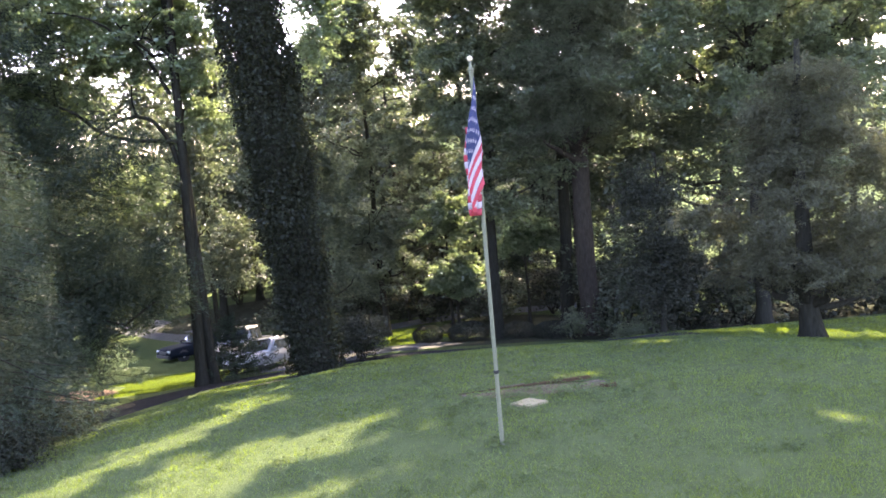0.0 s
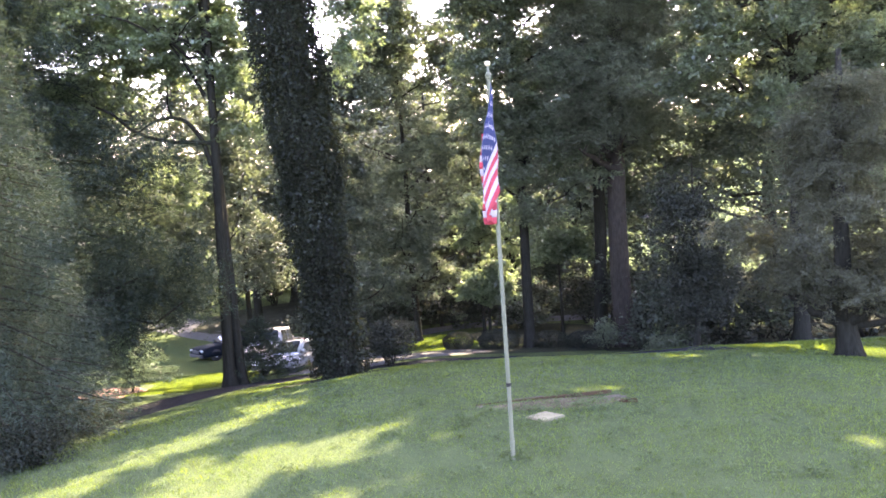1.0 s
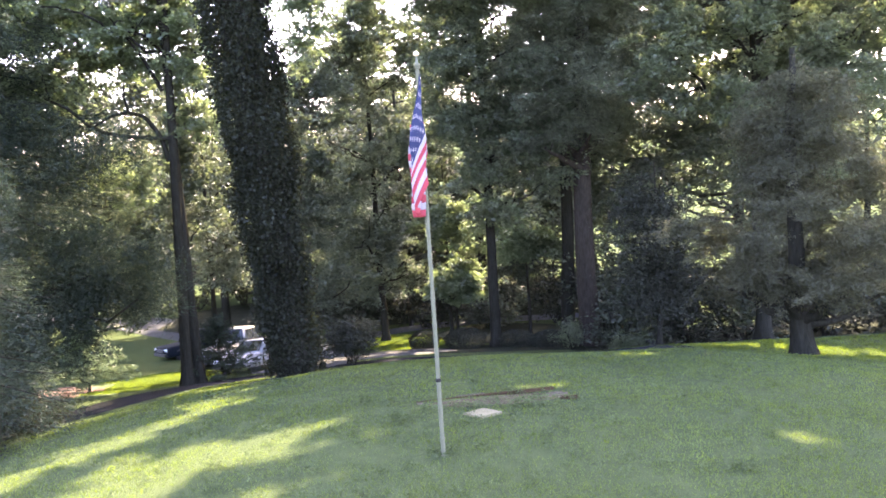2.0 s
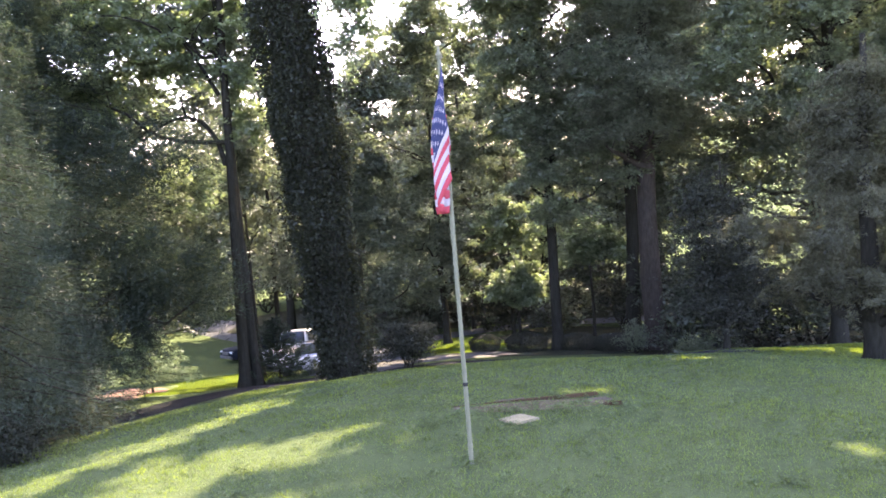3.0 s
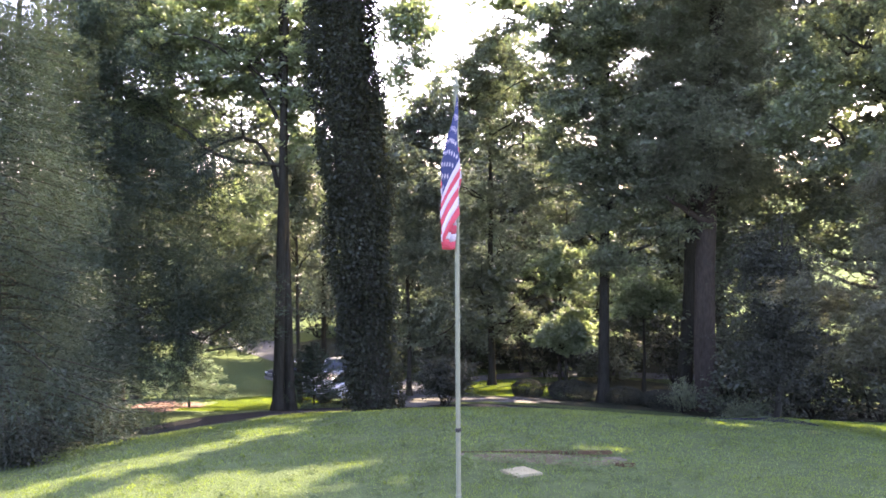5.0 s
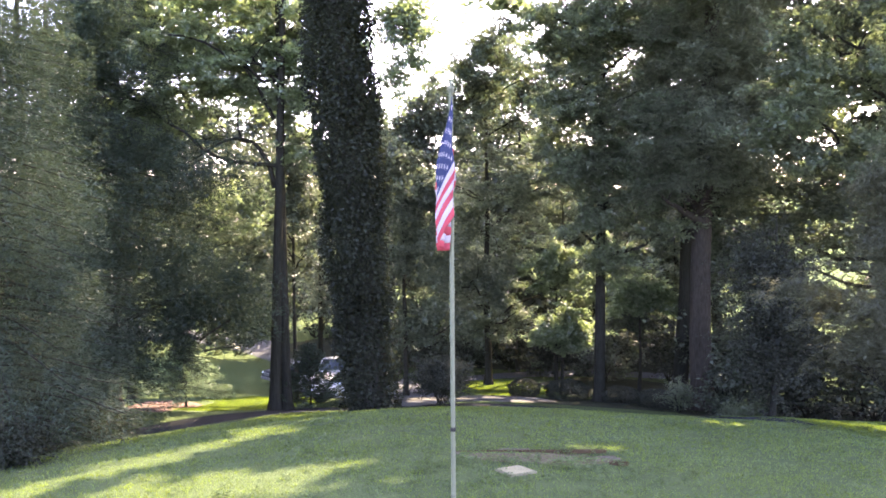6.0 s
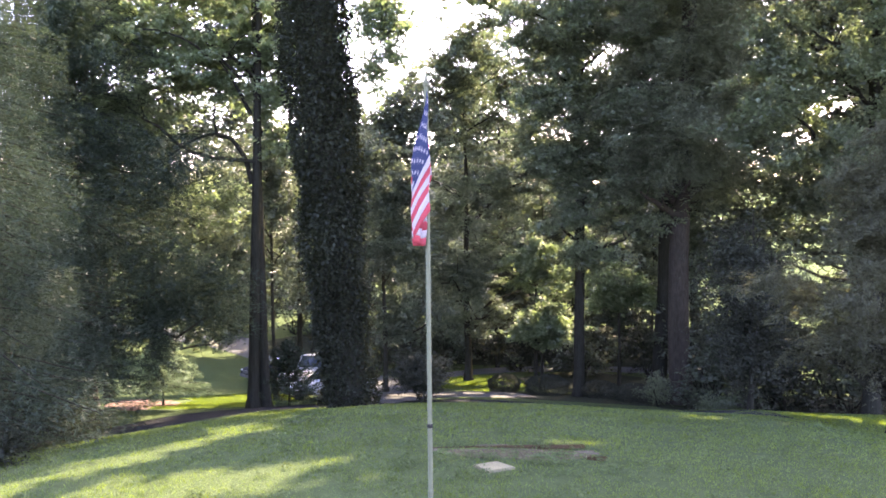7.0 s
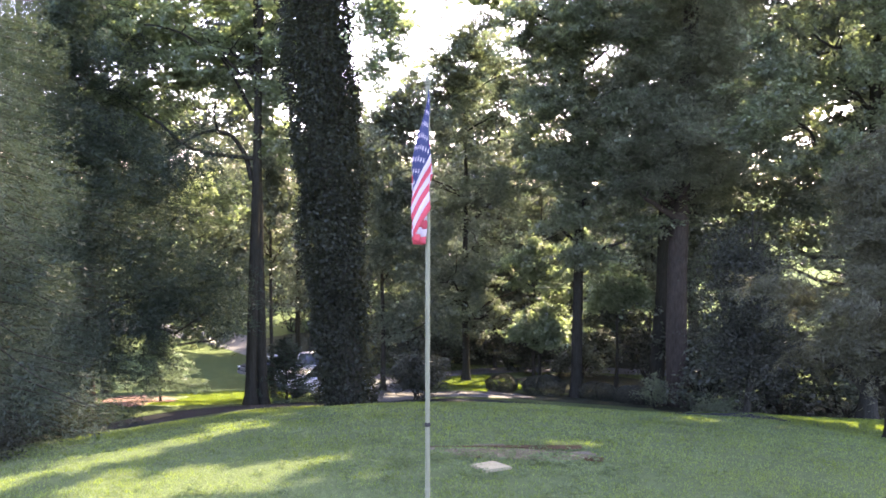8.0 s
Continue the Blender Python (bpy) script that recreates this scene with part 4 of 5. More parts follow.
# Extra tree mostly hidden by the ivy trunk, added to shade the left slope
broad_tree(-6.0, 58.0, 20, 0.28, [(-6, 58, 8, 2.6, 2.6, 4), (-6, 58, 3, 3, 2.6, 3), (-8, 58, 11, 2.5, 2.5, 3)], 20000, 0.34, "tall tree added beyond the back drive for shade", LEAF_DARK, 150, clump=0.5)
broad_tree(-2.3, 31.0, 11, 0.13, [(-1.99, 31, 3.99, 1.25, 1.6, 1.95), (-2.41, 31, 1.2, 1.25, 1.6, 1.95), (-1.02, 31, 1.76, 1.25, 1.74, 2.23), (-1.99, 31, -1.86, 1.39, 1.39, 1.39), (-0.6, 31, -1.86, 1.11, 1.25, 1.39), (-1.71, 31, 6.22, 0.97, 1.04, 1.11), (-1.71, 31, 7.75, 1.25, 1.0, 1.11), (-0.74, 31, 8.58, 0.78, 0.67, 0.84), (-2.69, 31, 6.77, 0.84, 0.89, 1.11), (-2.9, 26.6, 5.6, 1.5, 1.2, 1.2), (-3.4, 26.0, 4.4, 1.1, 1.0, 0.9)], 52000, 0.175, "dark slim leafy tree beside the back drive", LEAF_DARK, 49, clump=0.36, per=45)
broad_tree(-7.4, 36.5, 15, 0.16, [(-7.2, 36, 1.2, 1.6, 1.5, 1.8), (-6.2, 36, 3.8, 1.5, 1.5, 1.8), (-7.6, 36, 6.2, 1.6, 1.5, 1.6), (-5.6, 36, 0.6, 1.2, 1.2, 1.4), (-6.4, 36, 8.4, 1.5, 1.4, 1.5), (-9.0, 36, 2.6, 1.4, 1.4, 1.6), (-6.6, 36, -1.2, 1.5, 1.3, 1.2)], 34000, 0.18, "slim dark tree behind the parked cars", LEAF_DARK, 149, clump=0.36, per=45)
broad_tree(-6.9, 26.6, 12, 0.1, [(-6.9, 26.5, 1.8, 1.0, 1, 1.2), (-6.8, 26.5, 3.6, 1.0, 1, 1.2), (-7.0, 26.5, 5.4, 0.9, 0.9, 1.2)], 14000, 0.18, "slim dark leafy tree behind the twin stems", LEAF_DARK, 151, clump=0.3, per=40)
# the middle
broad_tree(2.1, 37.0, 18, 0.20, [(1.22, 37, 11.67, 1.91, 1.91, 1.91), (3.46, 37, 10.71, 2.23, 2.23, 2.23), (2.66, 37, 12.95, 1.6, 1.44, 1.28), (5.69, 37, 10.39, 1.91, 2.07, 2.23), (-0.53, 37, 9.28, 1.44, 1.28, 1.12), (2.18, 37, 7.84, 2.87, 2.39, 1.91), (5.37, 37, 7.52, 2.23, 2.07, 1.91), (-0.85, 37, 5.93, 1.6, 1.6, 1.6), (-1.33, 37, 2.73, 1.91, 1.91, 1.91), (2.18, 37, 4.33, 2.87, 2.55, 2.23), (1.22, 37, 0.82, 2.87, 2.55, 2.23), (4.41, 37, 1.78, 1.91, 1.76, 1.6), (-0.06, 37, -1.73, 1.91, 1.91, 1.91), (2.82, 37, -2.05, 2.23, 1.91, 1.6), (5.53, 37, 4.65, 1.91, 1.68, 1.44), (-0.76, 37, 10.39, 0.83, 0.92, 1.15), (0.2, 37, 10.9, 1.0, 1.0, 1.2), (-1.2, 37, 8.6, 0.9, 0.9, 0.8), (0.4, 37, 8.6, 1.2, 1.2, 1.2), (1.6, 37, 9.8, 1.2, 1.2, 1.3), (2.0, 36, 4.0, 1.5, 0.9, 1.3), (2.2, 36, 1.8, 1.4, 0.9, 1.3), (1.7, 36, -0.6, 1.5, 0.9, 1.2)], 108000, 0.17,
           "rounded broad-leaved tree behind the flagpole", LEAF_MID, 51, toward=0.8, clump=0.36, per=95, extra=[([(2.3, 37, 2.5), (4.0, 36.5, 4.3), (6.0, 36, 5.2)], 0.1), ([(2.2, 37, -3.0), (3.4, 36.5, -1.8), (5.0, 36, -1.2)], 0.1)], limbs=14)
broad_tree(7.25, 30.3, 30, 0.28, [(4.34, 30.3, 11.92, 1.37, 1.51, 1.64), (6.26, 30.3, 11.92, 2.19, 2.19, 2.19), (8.72, 30.3, 11.92, 2.19, 2.19, 2.19), (6.53, 30.3, 8.91, 2.19, 2.05, 1.92), (8.99, 30.3, 8.64, 1.92, 1.92, 1.92), (4.89, 30.3, 8.09, 1.51, 1.57, 1.64), (6.8, 30.3, 5.9, 1.51, 1.44, 1.37), (8.99, 30.3, 5.63, 1.92, 1.64, 1.37), (9.27, 30.3, 3.16, 1.64, 1.37, 1.1), (5.43, 30.3, 5.63, 1.37, 1.23, 1.1), (6.6, 30.2, 3.1, 1.5, 1.0, 1.1), (7.5, 30.2, 4.5, 1.4, 1.0, 1.0), (7.3, 30.2, 1.4, 1.1, 0.9, 0.8)], 78000, 0.18,
           "tall dark-trunked tree with dense summer leaves", LEAF, 52, clump=0.38, per=90, limbs=14, toward=1.2, high=[(7, 30, 17, 6, 6, 4), (8, 29, 22.5, 6, 6, 4), (2.5, 34, 17.4, 4.5, 4.5, 3)], n_high=4500)
# the pair of big trunks
def plates(seed, x, y, tiers, thick=(0.16, 0.30), per_tier=7, spread=(0.26, 0.36), inner=0.40):
    """Flat drooping plates of foliage round a trunk: rows of (height, reach)."""
    r, out = random.Random(seed), []
    for k, (hz, reach) in enumerate(tiers):
        for q in range(per_tier):
            ang = q * 2 * math.pi / per_tier + k * 0.6 + r.uniform(-0.25, 0.25)
            far = reach * r.uniform(inner, 0.78)
            out.append((x + far * math.cos(ang), y + far * math.sin(ang), hz - 0.16 * far + r.uniform(-0.35, 0.3), reach * r.uniform(*spread), reach * r.uniform(*spread), r.uniform(*thick)))
    return out


broad_tree(11.75, 28.7, 34, 0.55, plates(530, 11.6, 28.5, [(5.0, 3.4), (6.0, 4.0), (7.0, 4.4), (8.0, 4.5), (9.0, 4.5), (10.1, 4.4), (11.2, 4.3), (12.4, 4.2), (13.6, 4.0)], (0.28, 0.5), 8), 105000, 0.22, "great conifer with a broad brown trunk", NEEDLE_SOFT, 53, clump=0.40, per=45, bark=BARK_RED, slim=0.2, name="conifer_tree", limbs=10, high=[(12, 28.5, 16, 5, 5, 3), (11.5, 28.5, 21, 5, 5, 4), (11.5, 28.5, 25.5, 3.5, 3.5, 3)], n_high=7000)
needle_tree(11.95, 33.2, 29, 0.40, 5.0, 10.5, "dark conifer standing behind the great trunk", NEEDLE_SOFT, 54, 56, 220, 0.36, 0.3, shape=0.5, flat=0.4)
# trees over the far side of the lawn
broad_tree(17.0, 21.5, 26, 0.32, [(14.06, 20, 9.04, 2.24, 2.14, 2.04), (15.49, 20, 5.57, 1.84, 1.94, 2.04), (12.22, 20, 7.21, 1.63, 1.63, 1.63), (16.3, 20, 9.86, 1.84, 1.84, 1.84), (12.43, 20, 9.25, 1.22, 1.33, 1.43), (18.5, 21, 4, 2.5, 2.5, 3.5)] + [(18.5, 20, 9.2, 2.8, 2.5, 3.0), (20.5, 20, 6, 2.5, 2.5, 3.0), (21, 21, 11.5, 3, 3, 3), (24, 21, 9, 3, 3, 3.5), (17, 21, 12.5, 2.5, 2.5, 2), (13.5, 21, 6.2, 2.2, 1.6, 1.6), (19, 22, 7.0, 2.5, 2, 2)], 84000, 0.185,
           "tall leafy tree above the far lawn edge", LEAF, 55, clump=0.36, per=90, limbs=14, high=[(15, 20.5, 17, 6, 6, 3), (14, 20, 20, 7, 7, 4), (8, 20, 24, 6, 5, 4), (9.5, 22.5, 20, 5, 5, 3), (18, 14, 17, 5, 5, 3)], n_high=23000)
broad_tree(11.95, 10.5, 8.6, 0.30, plates(561, 11.95, 10.5, [(0.2, 3.6), (0.85, 4.3), (1.6, 4.3), (2.4, 4.0), (3.2, 3.5), (4.0, 2.9), (4.8, 2.2), (5.5, 1.5)], (0.10, 0.17), 10, (0.18, 0.27), 0.10), 125000, 0.125, "soft olive-green hemlock with layered boughs", NEEDLE_HEM, 556, clump=0.20, per=60, slim=0.24, name="conifer_tree", limbs=14)
broad_tree(12.0, 20.8, 7.5, 0.12, [(12.0, 21.0, -1.6, 1.3, 1.5, 2.3), (11.6, 21.0, 1.2, 1.2, 1.4, 1.8), (13.4, 22.0, -1.0, 1.3, 1.5, 2.4)], 40000, 0.105, "dense dark evergreen reaching to the ground", BOX_LEAF, 57, clump=0.3, per=40, limbs=8)
broad_tree(24, 33, 26, 0.4, [(15.43, 33, 4.58, 1.75, 1.9, 2.04), (18.06, 33, 7.79, 2.63, 2.63, 2.63), (21.27, 33, 9.54, 2.63, 2.63, 2.63), (15.72, 33, 10.13, 2.34, 2.19, 2.04), (19.23, 33, 12.47, 2.63, 2.34, 2.04), (23.32, 33, 6.92, 2.63, 2.92, 3.21), (20.11, 33, 3.12, 2.63, 2.63, 2.63), (23.32, 33, 1.95, 2.63, 2.92, 3.21), (16.31, 33, 1.07, 2.34, 2.48, 2.63), (19, 33, 16, 7, 6, 5)], 36000, 0.29, "tall leafy tree deep in the wood", LEAF_DARK, 58, clump=0.55, high=[(27, 31, 10, 4, 4, 3.5), (31, 32, 13, 5, 5, 4), (26, 34, 15, 5, 5, 4), (23, 26, 9, 3, 3, 3)], n_high=12000)
broad_tree(14.5, 38.0, 25, 0.35, [(13, 37, 9, 5, 5, 6), (15.5, 38, 2.5, 4, 4, 3.5), (15, 38, 15, 4, 4, 3)], 34000, 0.27, "leafy tree behind the great conifers", LEAF_DARK, 59, clump=0.55)
# Stands out of view; put here only so its crown shades the lawn
broad_tree(19.5, 10.0, 28, 0.4, [(18.5, 10, 14, 3, 3, 3)], 6000, 0.3, "unseen tall tree added to shade the lawn", LEAF, 60, clump=0.7, high=[(17.5, 11, 15, 4.5, 5, 4), (13, 12, 19, 7, 7, 4), (8, 14, 22, 7, 7, 4), (19, 10, 21, 6, 6, 5)], n_high=18000)
# Next two are extra trees whose high crowns keep sun off the ground
broad_tree(27.5, 42, 26, 0.4, [(24, 41, 3, 4, 4, 4), (28, 41, 6, 5, 4, 5)], 9000, 0.34, "tall leafy tree added far back to shade the wood", LEAF_SHADE, 61, clump=0.7, high=[(26, 42, 12, 7, 7, 6), (22, 41, 18, 7, 7, 5)], n_high=9000)
broad_tree(18.5, 47, 25, 0.4, [(18, 46, 3, 4, 4, 4)], 6000, 0.34, "tall leafy tree added far back to shade the wood", LEAF_SHADE, 62, clump=0.7, high=[(17, 46, 11, 6, 6, 6), (14, 45, 17, 6, 6, 4)], n_high=8000)
broad_tree(11.0, 51.5, 27, 0.4, [(9.5, 51, 9.5, 3.2, 3.0, 3.0), (9.4, 51, 16, 3.2, 3.4, 3.4), (10.5, 51, 20.5, 3.6, 3.5, 3)], 20000, 0.32, "tall dense tree behind the dark-trunked one", LEAF_SHADE, 65, clump=0.55, limbs=10)
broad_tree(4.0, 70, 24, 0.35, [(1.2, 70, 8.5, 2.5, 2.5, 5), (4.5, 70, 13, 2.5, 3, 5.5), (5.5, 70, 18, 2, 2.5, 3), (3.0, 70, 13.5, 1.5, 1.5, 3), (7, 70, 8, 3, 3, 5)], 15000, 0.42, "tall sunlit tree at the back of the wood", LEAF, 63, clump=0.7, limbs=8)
broad_tree(2.8, 60, 18, 0.3, [(1.8, 60, 6.95, 2.85, 2.28, 2.85), (5.12, 60, 9.33, 2.37, 2.28, 2.85), (1.56, 60, 2.44, 3.32, 2.66, 2.85), (6.55, 60, 5.05, 2.85, 2.66, 3.32)], 13000, 0.36, "broad-leaved tree closing the view behind the flag", LEAF_SHADE, 64, clump=0.6, limbs=8)
broad_tree(-1.5, 52.5, 15, 0.3, [(-2.5, 52, 4.4, 3.0, 2.2, 3.0), (-2.0, 52, -0.6, 3.2, 2.2, 3.2), (1.2, 52.5, 2.0, 2.6, 2.2, 3.4), (-5.6, 53, 0.5, 2.4, 2.2, 3.4)], 17000, 0.36, "dense shaded tree deep in the wood", LEAF_SHADE, 66, clump=0.6, per=30, limbs=8)
broad_tree(5.2, 54.0, 17, 0.3, [(4.2, 53, 5.6, 3.0, 2.2, 2.8), (4.0, 53, 0.2, 3.0, 2.2, 3.0), (8.4, 53.5, 1.6, 3.2, 2.2, 3.0), (6.0, 53.5, -4.2, 4.2, 2.2, 2.0)], 17000, 0.36, "dense shaded tree deep in the wood", LEAF_SHADE, 67, clump=0.6, per=30, limbs=8)
broad_tree(14.5, 53.5, 18, 0.3, [(13.4, 53, 0.6, 3.0, 2.2, 3.2), (16.4, 53, 4.0, 3.2, 2.2, 3.2), (17.5, 53, -1.8, 3.4, 2.2, 3.0), (13.2, 53, -4.6, 3.2, 2.2, 2.0)], 17000, 0.36, "dense shaded tree deep in the wood", LEAF_SHADE, 68, clump=0.6, per=30, limbs=8)
# low leaves in the middle distance, four trees in the brighter sunlit leaf colour
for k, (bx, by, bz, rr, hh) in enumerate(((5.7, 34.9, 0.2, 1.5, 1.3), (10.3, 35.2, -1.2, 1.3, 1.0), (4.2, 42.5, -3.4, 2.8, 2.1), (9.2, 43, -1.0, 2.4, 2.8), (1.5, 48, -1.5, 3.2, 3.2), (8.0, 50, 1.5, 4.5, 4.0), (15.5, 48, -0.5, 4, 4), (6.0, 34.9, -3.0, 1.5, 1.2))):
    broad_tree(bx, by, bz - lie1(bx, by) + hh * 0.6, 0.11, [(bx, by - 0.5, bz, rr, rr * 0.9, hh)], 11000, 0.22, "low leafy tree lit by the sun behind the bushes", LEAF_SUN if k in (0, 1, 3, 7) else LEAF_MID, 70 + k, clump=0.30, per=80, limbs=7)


def woods():
    """The far wood that closes the view, row behind row."""
    rng = np.random.default_rng(90)
    for k in range(26):
        a = -62 + 124 * (k + rng.uniform(0.2, 0.8)) / 26
        d = rng.uniform(66, 88)
        x, y = d * math.sin(radians(a)), -10 + d * math.cos(radians(a))
        z = lie1(x, y)
        h = rng.uniform(15, 20) * (0.72 if -14 < a < 4 else 1.0)
        broad_tree(x, y, h, 0.3, [(x, y, z + h * 0.68, 5.5, 5, h * 0.36), (x + 1.5, y - 2, z + h * 0.3, 5.5, 4, h * 0.28)], 2700, 0.74, "far woodland tree in full leaf", LEAF if k % 5 == 2 else LEAF_SHADE, 100 + k, clump=1.1, per=26, limbs=5, group="far woods")


woods()
# ---- bushes ----
shrub(-0.42, 23.2, 1.12, 0.74, "dark round bush on thin bare stems", BOX_LEAF, 201, 15000, 0.085, 9, leg=0.40)
for k, (bx, by, r, h) in enumerate(((3.62, 31.2, 0.80, 0.46), (5.75, 31.0, 1.1, 0.48), (8.2, 30.0, 0.95, 0.40), (9.6, 28.6, 0.95, 0.42))):
    shrub(bx, by, r, h, "clipped low round dark green boxwood bush", BOX_LEAF, 210 + k, 7500, 0.07, 6, "boxwood", "row of boxwoods", clump=0.12, per=14, clipped=True)
for k, (bx, by, r, h) in enumerate(((10.2, 27.0, 0.7, 0.75), (12.6, 24.0, 0.55, 0.3), (11.7, 23.6, 0.5, 0.25))):
    shrub(bx, by, r, h, "loose pale-leaved shrub in shade", LEAF, 220 + k, 2600, 0.09, 6, leg=0.05)
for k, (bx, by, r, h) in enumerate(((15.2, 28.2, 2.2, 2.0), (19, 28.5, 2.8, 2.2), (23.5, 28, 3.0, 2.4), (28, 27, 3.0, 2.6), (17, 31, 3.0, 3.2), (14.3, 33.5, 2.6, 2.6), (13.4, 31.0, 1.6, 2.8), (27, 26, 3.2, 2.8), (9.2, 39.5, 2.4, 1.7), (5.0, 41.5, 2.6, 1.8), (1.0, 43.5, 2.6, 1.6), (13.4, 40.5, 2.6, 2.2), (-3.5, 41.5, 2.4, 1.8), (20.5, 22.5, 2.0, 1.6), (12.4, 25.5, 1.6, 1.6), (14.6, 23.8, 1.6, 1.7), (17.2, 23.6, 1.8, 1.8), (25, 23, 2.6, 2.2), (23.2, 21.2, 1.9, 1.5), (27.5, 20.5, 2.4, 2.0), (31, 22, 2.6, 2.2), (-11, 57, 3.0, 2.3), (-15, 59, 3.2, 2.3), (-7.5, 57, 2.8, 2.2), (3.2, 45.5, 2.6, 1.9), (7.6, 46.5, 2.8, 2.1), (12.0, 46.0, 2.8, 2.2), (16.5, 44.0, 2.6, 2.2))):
    shrub(bx, by, r, h, "tall dark evergreen hedge bush in deep shade", BOX_LEAF if k % 2 else LEAF_SHADE, 230 + k, 2600, 0.225, 8, "hedge_bush", "dark hedge", clump=0.32)
# Extra little tree in place of the tall spruce's low sunlit boughs
needle_tree(-10.7, 22.9, 3.0, 0.04, 1.7, 0.7, "small added spruce standing in for sunlit low spruce boughs", NEEDLE_SUN, 252, 70, 260, 0.14, 0.3, name="bough_spruce", group="")
needle_tree(-5.45, 21.6, 2.5, 0.04, 1.6, 0.15, "young spruce in front of the parked cars", NEEDLE, 251, 64, 260, 0.12, -0.05, name="young_spruce", group="")
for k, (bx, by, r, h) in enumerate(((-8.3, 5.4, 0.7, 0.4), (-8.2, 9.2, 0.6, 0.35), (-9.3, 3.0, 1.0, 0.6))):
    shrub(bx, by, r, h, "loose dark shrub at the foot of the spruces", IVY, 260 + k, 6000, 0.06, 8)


# ---- parked cars ----
PAINT_SILVER = plain("silver_paint", (0.30, 0.31, 0.31), 0.3, 0.6, 0.6)
PAINT_WHITE = plain("white_paint", (0.27, 0.275, 0.255), 0.35, 0.0, 0.3)
PAINT_BLUE = plain("blue_grey_paint", (0.008, 0.011, 0.015), 0.8, 0.0, 0.0, 0.04)
RUBBER = plain("tyre_rubber", (0.02, 0.02, 0.02), 0.85)
ALLOY = plain("alloy_rim", (0.5, 0.5, 0.5), 0.35, 0.8)
LAMP = plain("lamp_lens", (0.75, 0.75, 0.72), 0.1)
TAIL = plain("tail_lens", (0.35, 0.02, 0.02), 0.2)
TRIM = plain("black_trim", (0.025, 0.025, 0.027), 0.5)
WINDOW, _nt, _p = mat("car_window")
_p.inputs["Base Color"].default_value, _p.inputs["Roughness"].default_value = (0.02, 0.025, 0.028, 1), 0.05


def profile_body(profile, half, tuck=0.86, cut=0.0):
    """A car shell: side profile (x, z), extruded across with rounded shoulders."""
    bm = bmesh.new()
    ys = (-1.0, -0.97, -0.8, 0.0, 0.8, 0.97, 1.0)
    zmax, zmin = max(z for _, z in profile), min(z for _, z in profile)
    rows = []
    for s in ys:
        row = []
        for x, z in profile:
            t = (z - zmin) / (zmax - zmin)
            w = half * (1 - (1 - tuck) * max(0, t - 0.35) / 0.65)
            pull = 1 - 0.035 * (abs(s) > 0.9) - 0.02 * (abs(s) == 1.0)
            row.append(bm.verts.new((x * pull, s * w, zmin + (z - zmin) * (1 - 0.05 * (abs(s) == 1.0)))))
        rows.append(row)
    n = len(profile)
    for a, b in zip(rows, rows[1:]):
        for k in range(n):
            bm.faces.new((a[k], a[(k + 1) % n], b[(k + 1) % n], b[k]))
    bm.faces.new(rows[0][::-1]), bm.faces.new(rows[-1])
    for f in bm.faces:
        f.smooth = abs(f.normal.y) < 0.9
    return bm


def quad_plate(a, b, c, d, thick=0.012):
    bm = bmesh.new()
    f = bm.faces.new([bm.verts.new(p) for p in (a, b, c, d)])
    f.normal_update()
    n = f.normal.copy()
    got = bmesh.ops.extrude_face_region(bm, geom=[f])
    bmesh.ops.translate(bm, verts=[g for g in got["geom"] if isinstance(g, bmesh.types.BMVert)], vec=n * thick)
    return bm


def box_bm(x0, x1, y0, y1, z0, z1, bev=0.02):
    bm = bmesh.new()
    bmesh.ops.create_cube(bm, size=1, matrix=Matrix.Translation(((x0 + x1) / 2, (y0 + y1) / 2, (z0 + z1) / 2)) @ Matrix.Diagonal((x1 - x0, y1 - y0, z1 - z0, 1)))
    bmesh.ops.bevel(bm, geom=bm.edges[:], offset=bev, segments=2, affect="EDGES")
    return bm


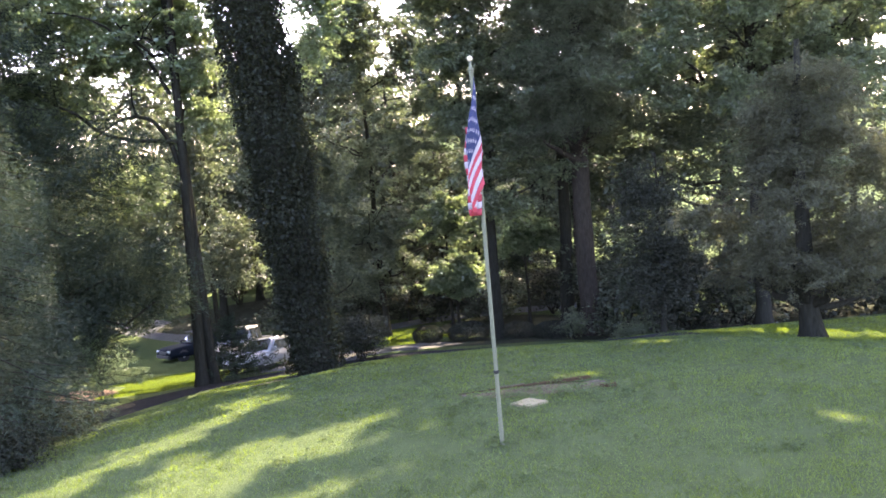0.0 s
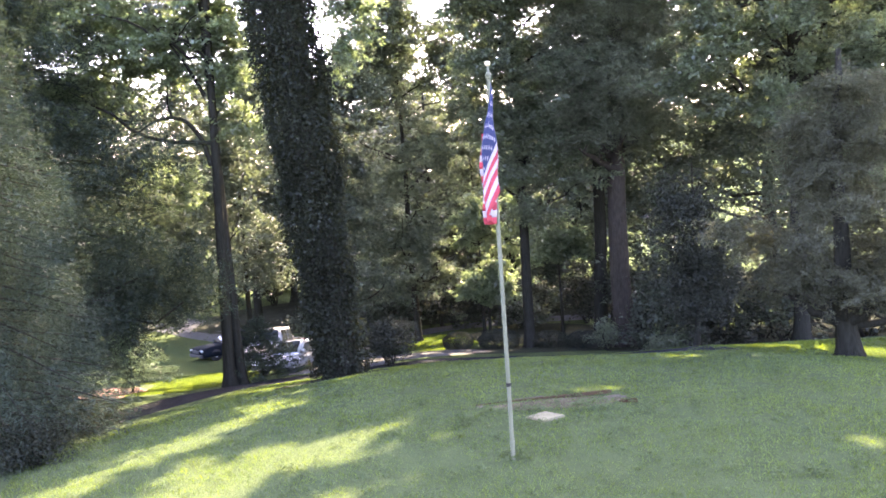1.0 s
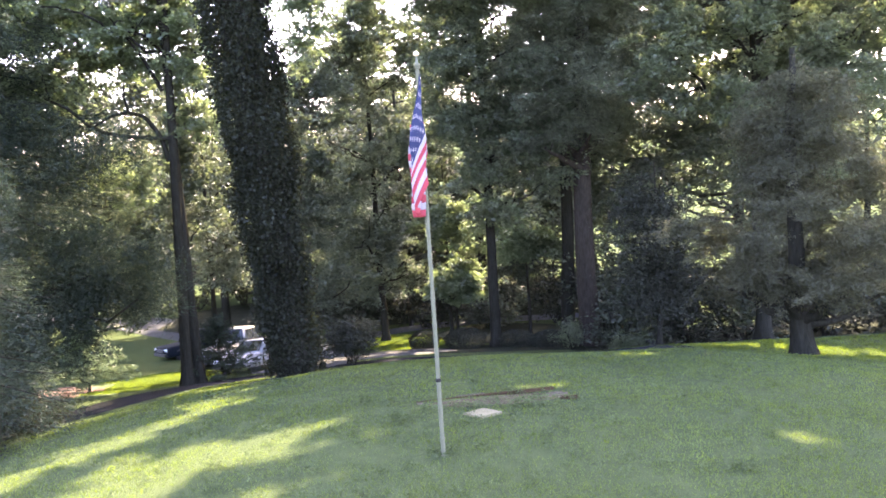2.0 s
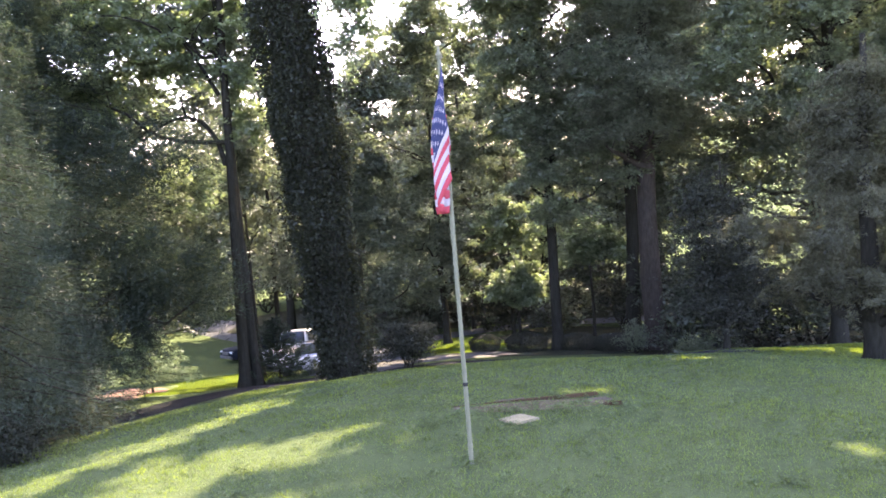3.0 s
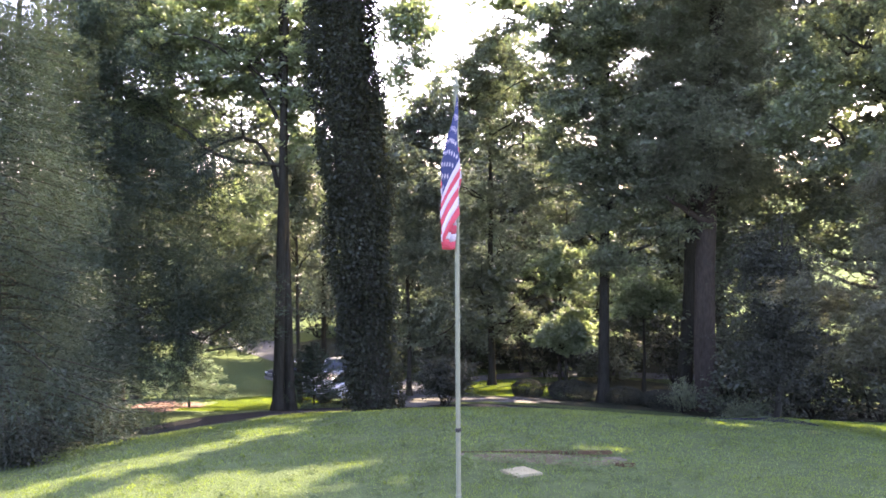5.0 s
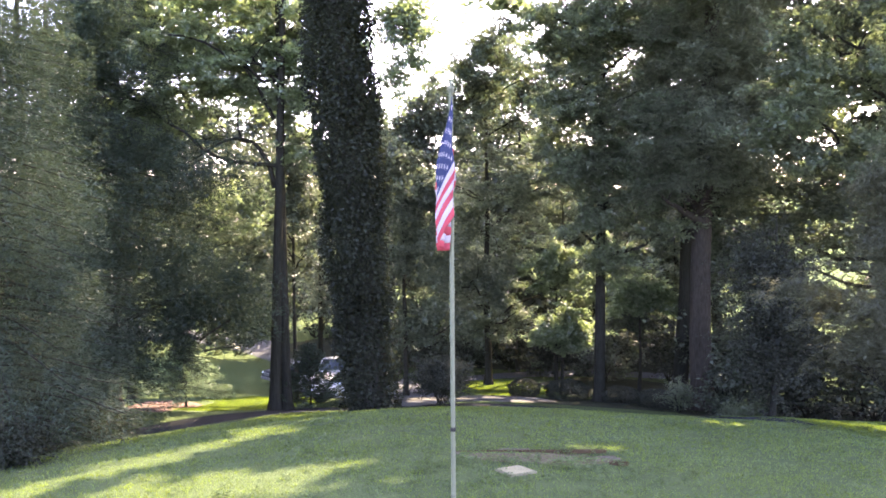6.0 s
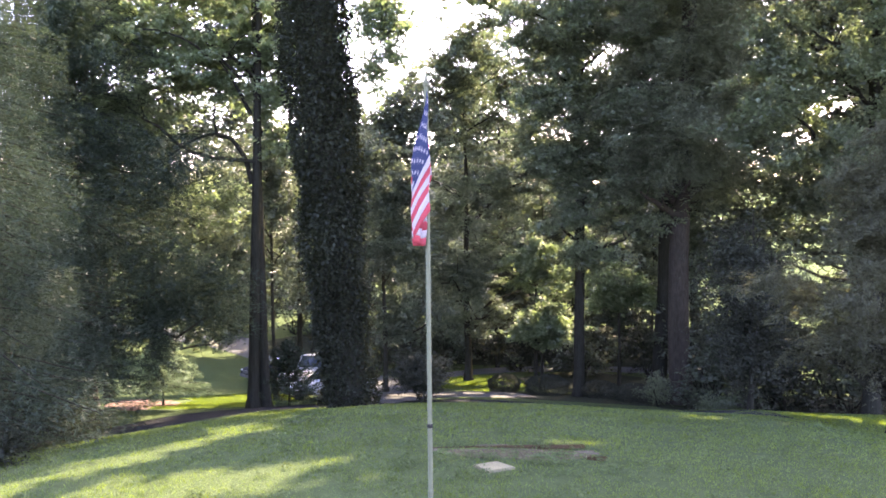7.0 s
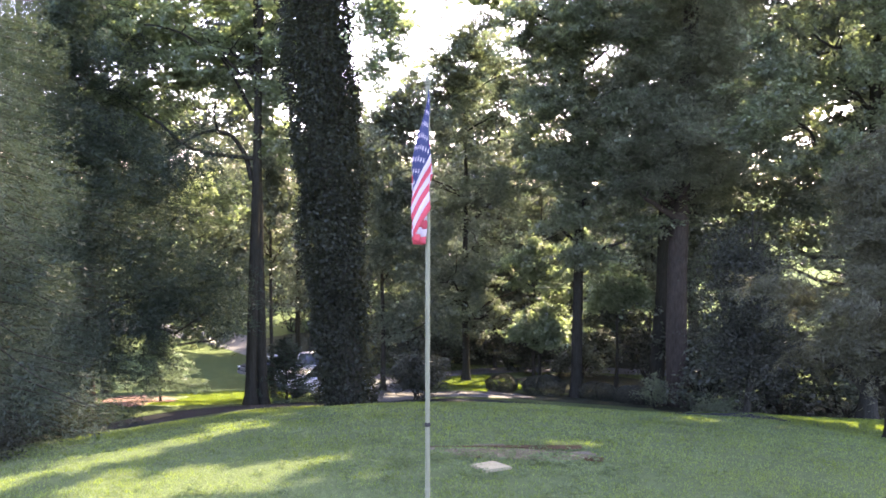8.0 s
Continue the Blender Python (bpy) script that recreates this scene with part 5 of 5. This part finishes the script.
def car(x, y, heading, paint, label, kind="suv", length=4.6, height=1.65):
    """A parked car: body, glass, lights, trim and four wheels. It heads along +x of its own axes."""
    thing = root("car", x, y, 0, label, "car", "parked cars")
    L, H = length / 2, height
    sill = 0.27
    belt = H * 0.60
    if kind == "truck":
        roof = [(0.22 * L, belt), (0.10 * L, H), (-0.40 * L, H), (-0.46 * L, belt + 0.02)]
        tailp = [(-0.97 * L, belt - 0.03), (-1.0 * L, 0.5)]
    elif kind == "sedan":
        roof = [(0.38 * L, belt), (0.06 * L, H), (-0.38 * L, H), (-0.72 * L, belt + 0.03)]
        tailp = [(-0.98 * L, belt - 0.04), (-1.0 * L, 0.5)]
    else:
        roof = [(0.42 * L, belt), (0.14 * L, H * 0.985), (-0.2 * L, H), (-0.72 * L, H * 0.96), (-0.94 * L, belt + 0.05)]
        tailp = [(-0.99 * L, belt - 0.1), (-1.0 * L, 0.5)]
    body = [(0.96 * L, sill), (1.0 * L, 0.48), (0.98 * L, belt * 0.80), (0.86 * L, belt * 0.93)] + [(roof[0][0] + 0.02, belt)] + [(roof[-1][0], belt)] + tailp + [(-0.97 * L, sill)]
    part("body", profile_body(body, 0.92, 0.96), paint, thing)
    cabin = [(px, pz) for px, pz in roof] + [(roof[-1][0], belt - 0.02), (roof[0][0], belt - 0.02)]
    part("cabin", profile_body(cabin, 0.87, 0.80), paint, thing, "painted roof and pillars")
    # glass
    (x0, z0), (x1, z1) = roof[0], roof[1]
    part("windscreen", quad_plate((x0 - 0.06, -0.72, z0 + 0.05), (x0 - 0.06, 0.72, z0 + 0.05), (x1 + 0.035, 0.60, z1 - 0.05), (x1 + 0.035, -0.60, z1 - 0.05), 0.03), WINDOW, thing, "dark reflecting windscreen")
    (x2, z2), (x3, z3) = roof[-2], roof[-1]
    part("rear_window", quad_plate((x3 + 0.03, 0.70, z3 + 0.05), (x3 + 0.03, -0.70, z3 + 0.05), (x2 - 0.03, -0.58, z2 - 0.05), (x2 - 0.03, 0.58, z2 - 0.05), 0.03), WINDOW, thing, "dark rear glass")
    mid = (x1 + x2) / 2 - 0.05
    for s in (-1, 1):
        for a, b, a2, b2 in ((x1 - 0.08, mid + 0.05, x0 - 0.22, mid + 0.05), (mid - 0.05, x2 + 0.08, mid - 0.05, x3 + 0.16)):
            lo, hi = belt + 0.04, min(z1, z2) - 0.09
            part("side_window", quad_plate((a2, s * 0.868, lo), (b2, s * 0.868, lo), (b, s * 0.725, hi), (a, s * 0.725, hi), 0.02 * (1 if s > 0 else -1)), WINDOW, thing, "dark side glass")
        part("headlight", box_bm(0.90 * L, 0.985 * L, s * 0.68 - 0.16, s * 0.68 + 0.16, belt * 0.68, belt * 0.82), LAMP, thing, "clear headlight")
        part("tail_light", box_bm(-1.005 * L, -0.95 * L, s * 0.76 - 0.08, s * 0.76 + 0.08, belt * 0.70, belt * 0.95), TAIL, thing, "red tail light")
        part("wing_mirror", box_bm(x0 - 0.32, x0 - 0.16, s * 0.98 - 0.1, s * 0.98 + 0.1, belt + 0.03, belt + 0.17, 0.04), paint, thing)
        if kind == "suv":
            part("roof_rail", box_bm(-0.66 * L, 0.05 * L, s * 0.62 - 0.02, s * 0.62 + 0.02, H - 0.005, H + 0.055, 0.015), TRIM, thing, "dark roof rail")
        part("door_handle", box_bm(mid + 0.12, mid + 0.30, s * 0.925 - 0.02, s * 0.925 + 0.02, belt - 0.14, belt - 0.105, 0.01), paint, thing)
    part("grille", box_bm(0.955 * L, 1.005 * L, -0.45, 0.45, belt * 0.56, belt * 0.78), TRIM, thing, "black front grille")
    part("bumper", box_bm(0.93 * L, 1.015 * L, -0.84, 0.84, 0.28, 0.46, 0.04), TRIM, thing, "dark lower bumper")
    for sx in (0.62, -0.60):
        for s in (-1, 1):
            w = root("wheel", 0, 0, 0, "", "")
            w.parent = thing
            w.matrix_basis = Matrix.Translation((sx * L, s * 0.80, 0.34)) @ Matrix.Rotation(radians(90), 4, "X")
            part("tyre", lathe([(0.21, -0.11), (0.31, -0.115), (0.34, -0.085), (0.34, 0.085), (0.31, 0.115), (0.21, 0.11)], 28), RUBBER, w, "black rubber tyre")
            part("rim", lathe([(0.05, -0.118), (0.20, -0.10), (0.215, -0.09), (0.215, 0.09), (0.20, 0.10), (0.05, 0.118)], 20), ALLOY, w, "alloy rim")
    if kind == "truck":
        part("bed_liner", box_bm(-0.96 * L, -0.48 * L, -0.74, 0.74, belt - 0.02, belt + 0.012, 0.008), TRIM, thing, "black load bed")
    c, s = math.cos(radians(heading)), math.sin(radians(heading))
    pitch = math.atan2(lie1(x + c * L, y + s * L) - lie1(x - c * L, y - s * L), 2 * L)
    side = math.atan2(lie1(x - s, y + c) - lie1(x + s, y - c), 2)
    thing.matrix_basis = Matrix.Translation((x, y, lie1(x, y) + 0.0)) @ Matrix.Rotation(radians(heading), 4, "Z") @ Matrix.Rotation(-pitch, 4, "Y") @ Matrix.Rotation(side, 4, "X")
    return thing


car(-4.45, 27.0, 234, PAINT_SILVER, "silver crossover car parked on the drive", "suv", 4.2, 1.4)
car(-6.1, 33.2, 250, PAINT_WHITE, "white pickup truck parked behind the silver car", "truck", 5.2, 1.85)
car(-8.8, 38.8, 212, PAINT_BLUE, "blue-grey car parked in the shade", "sedan", 4.6, 1.45)
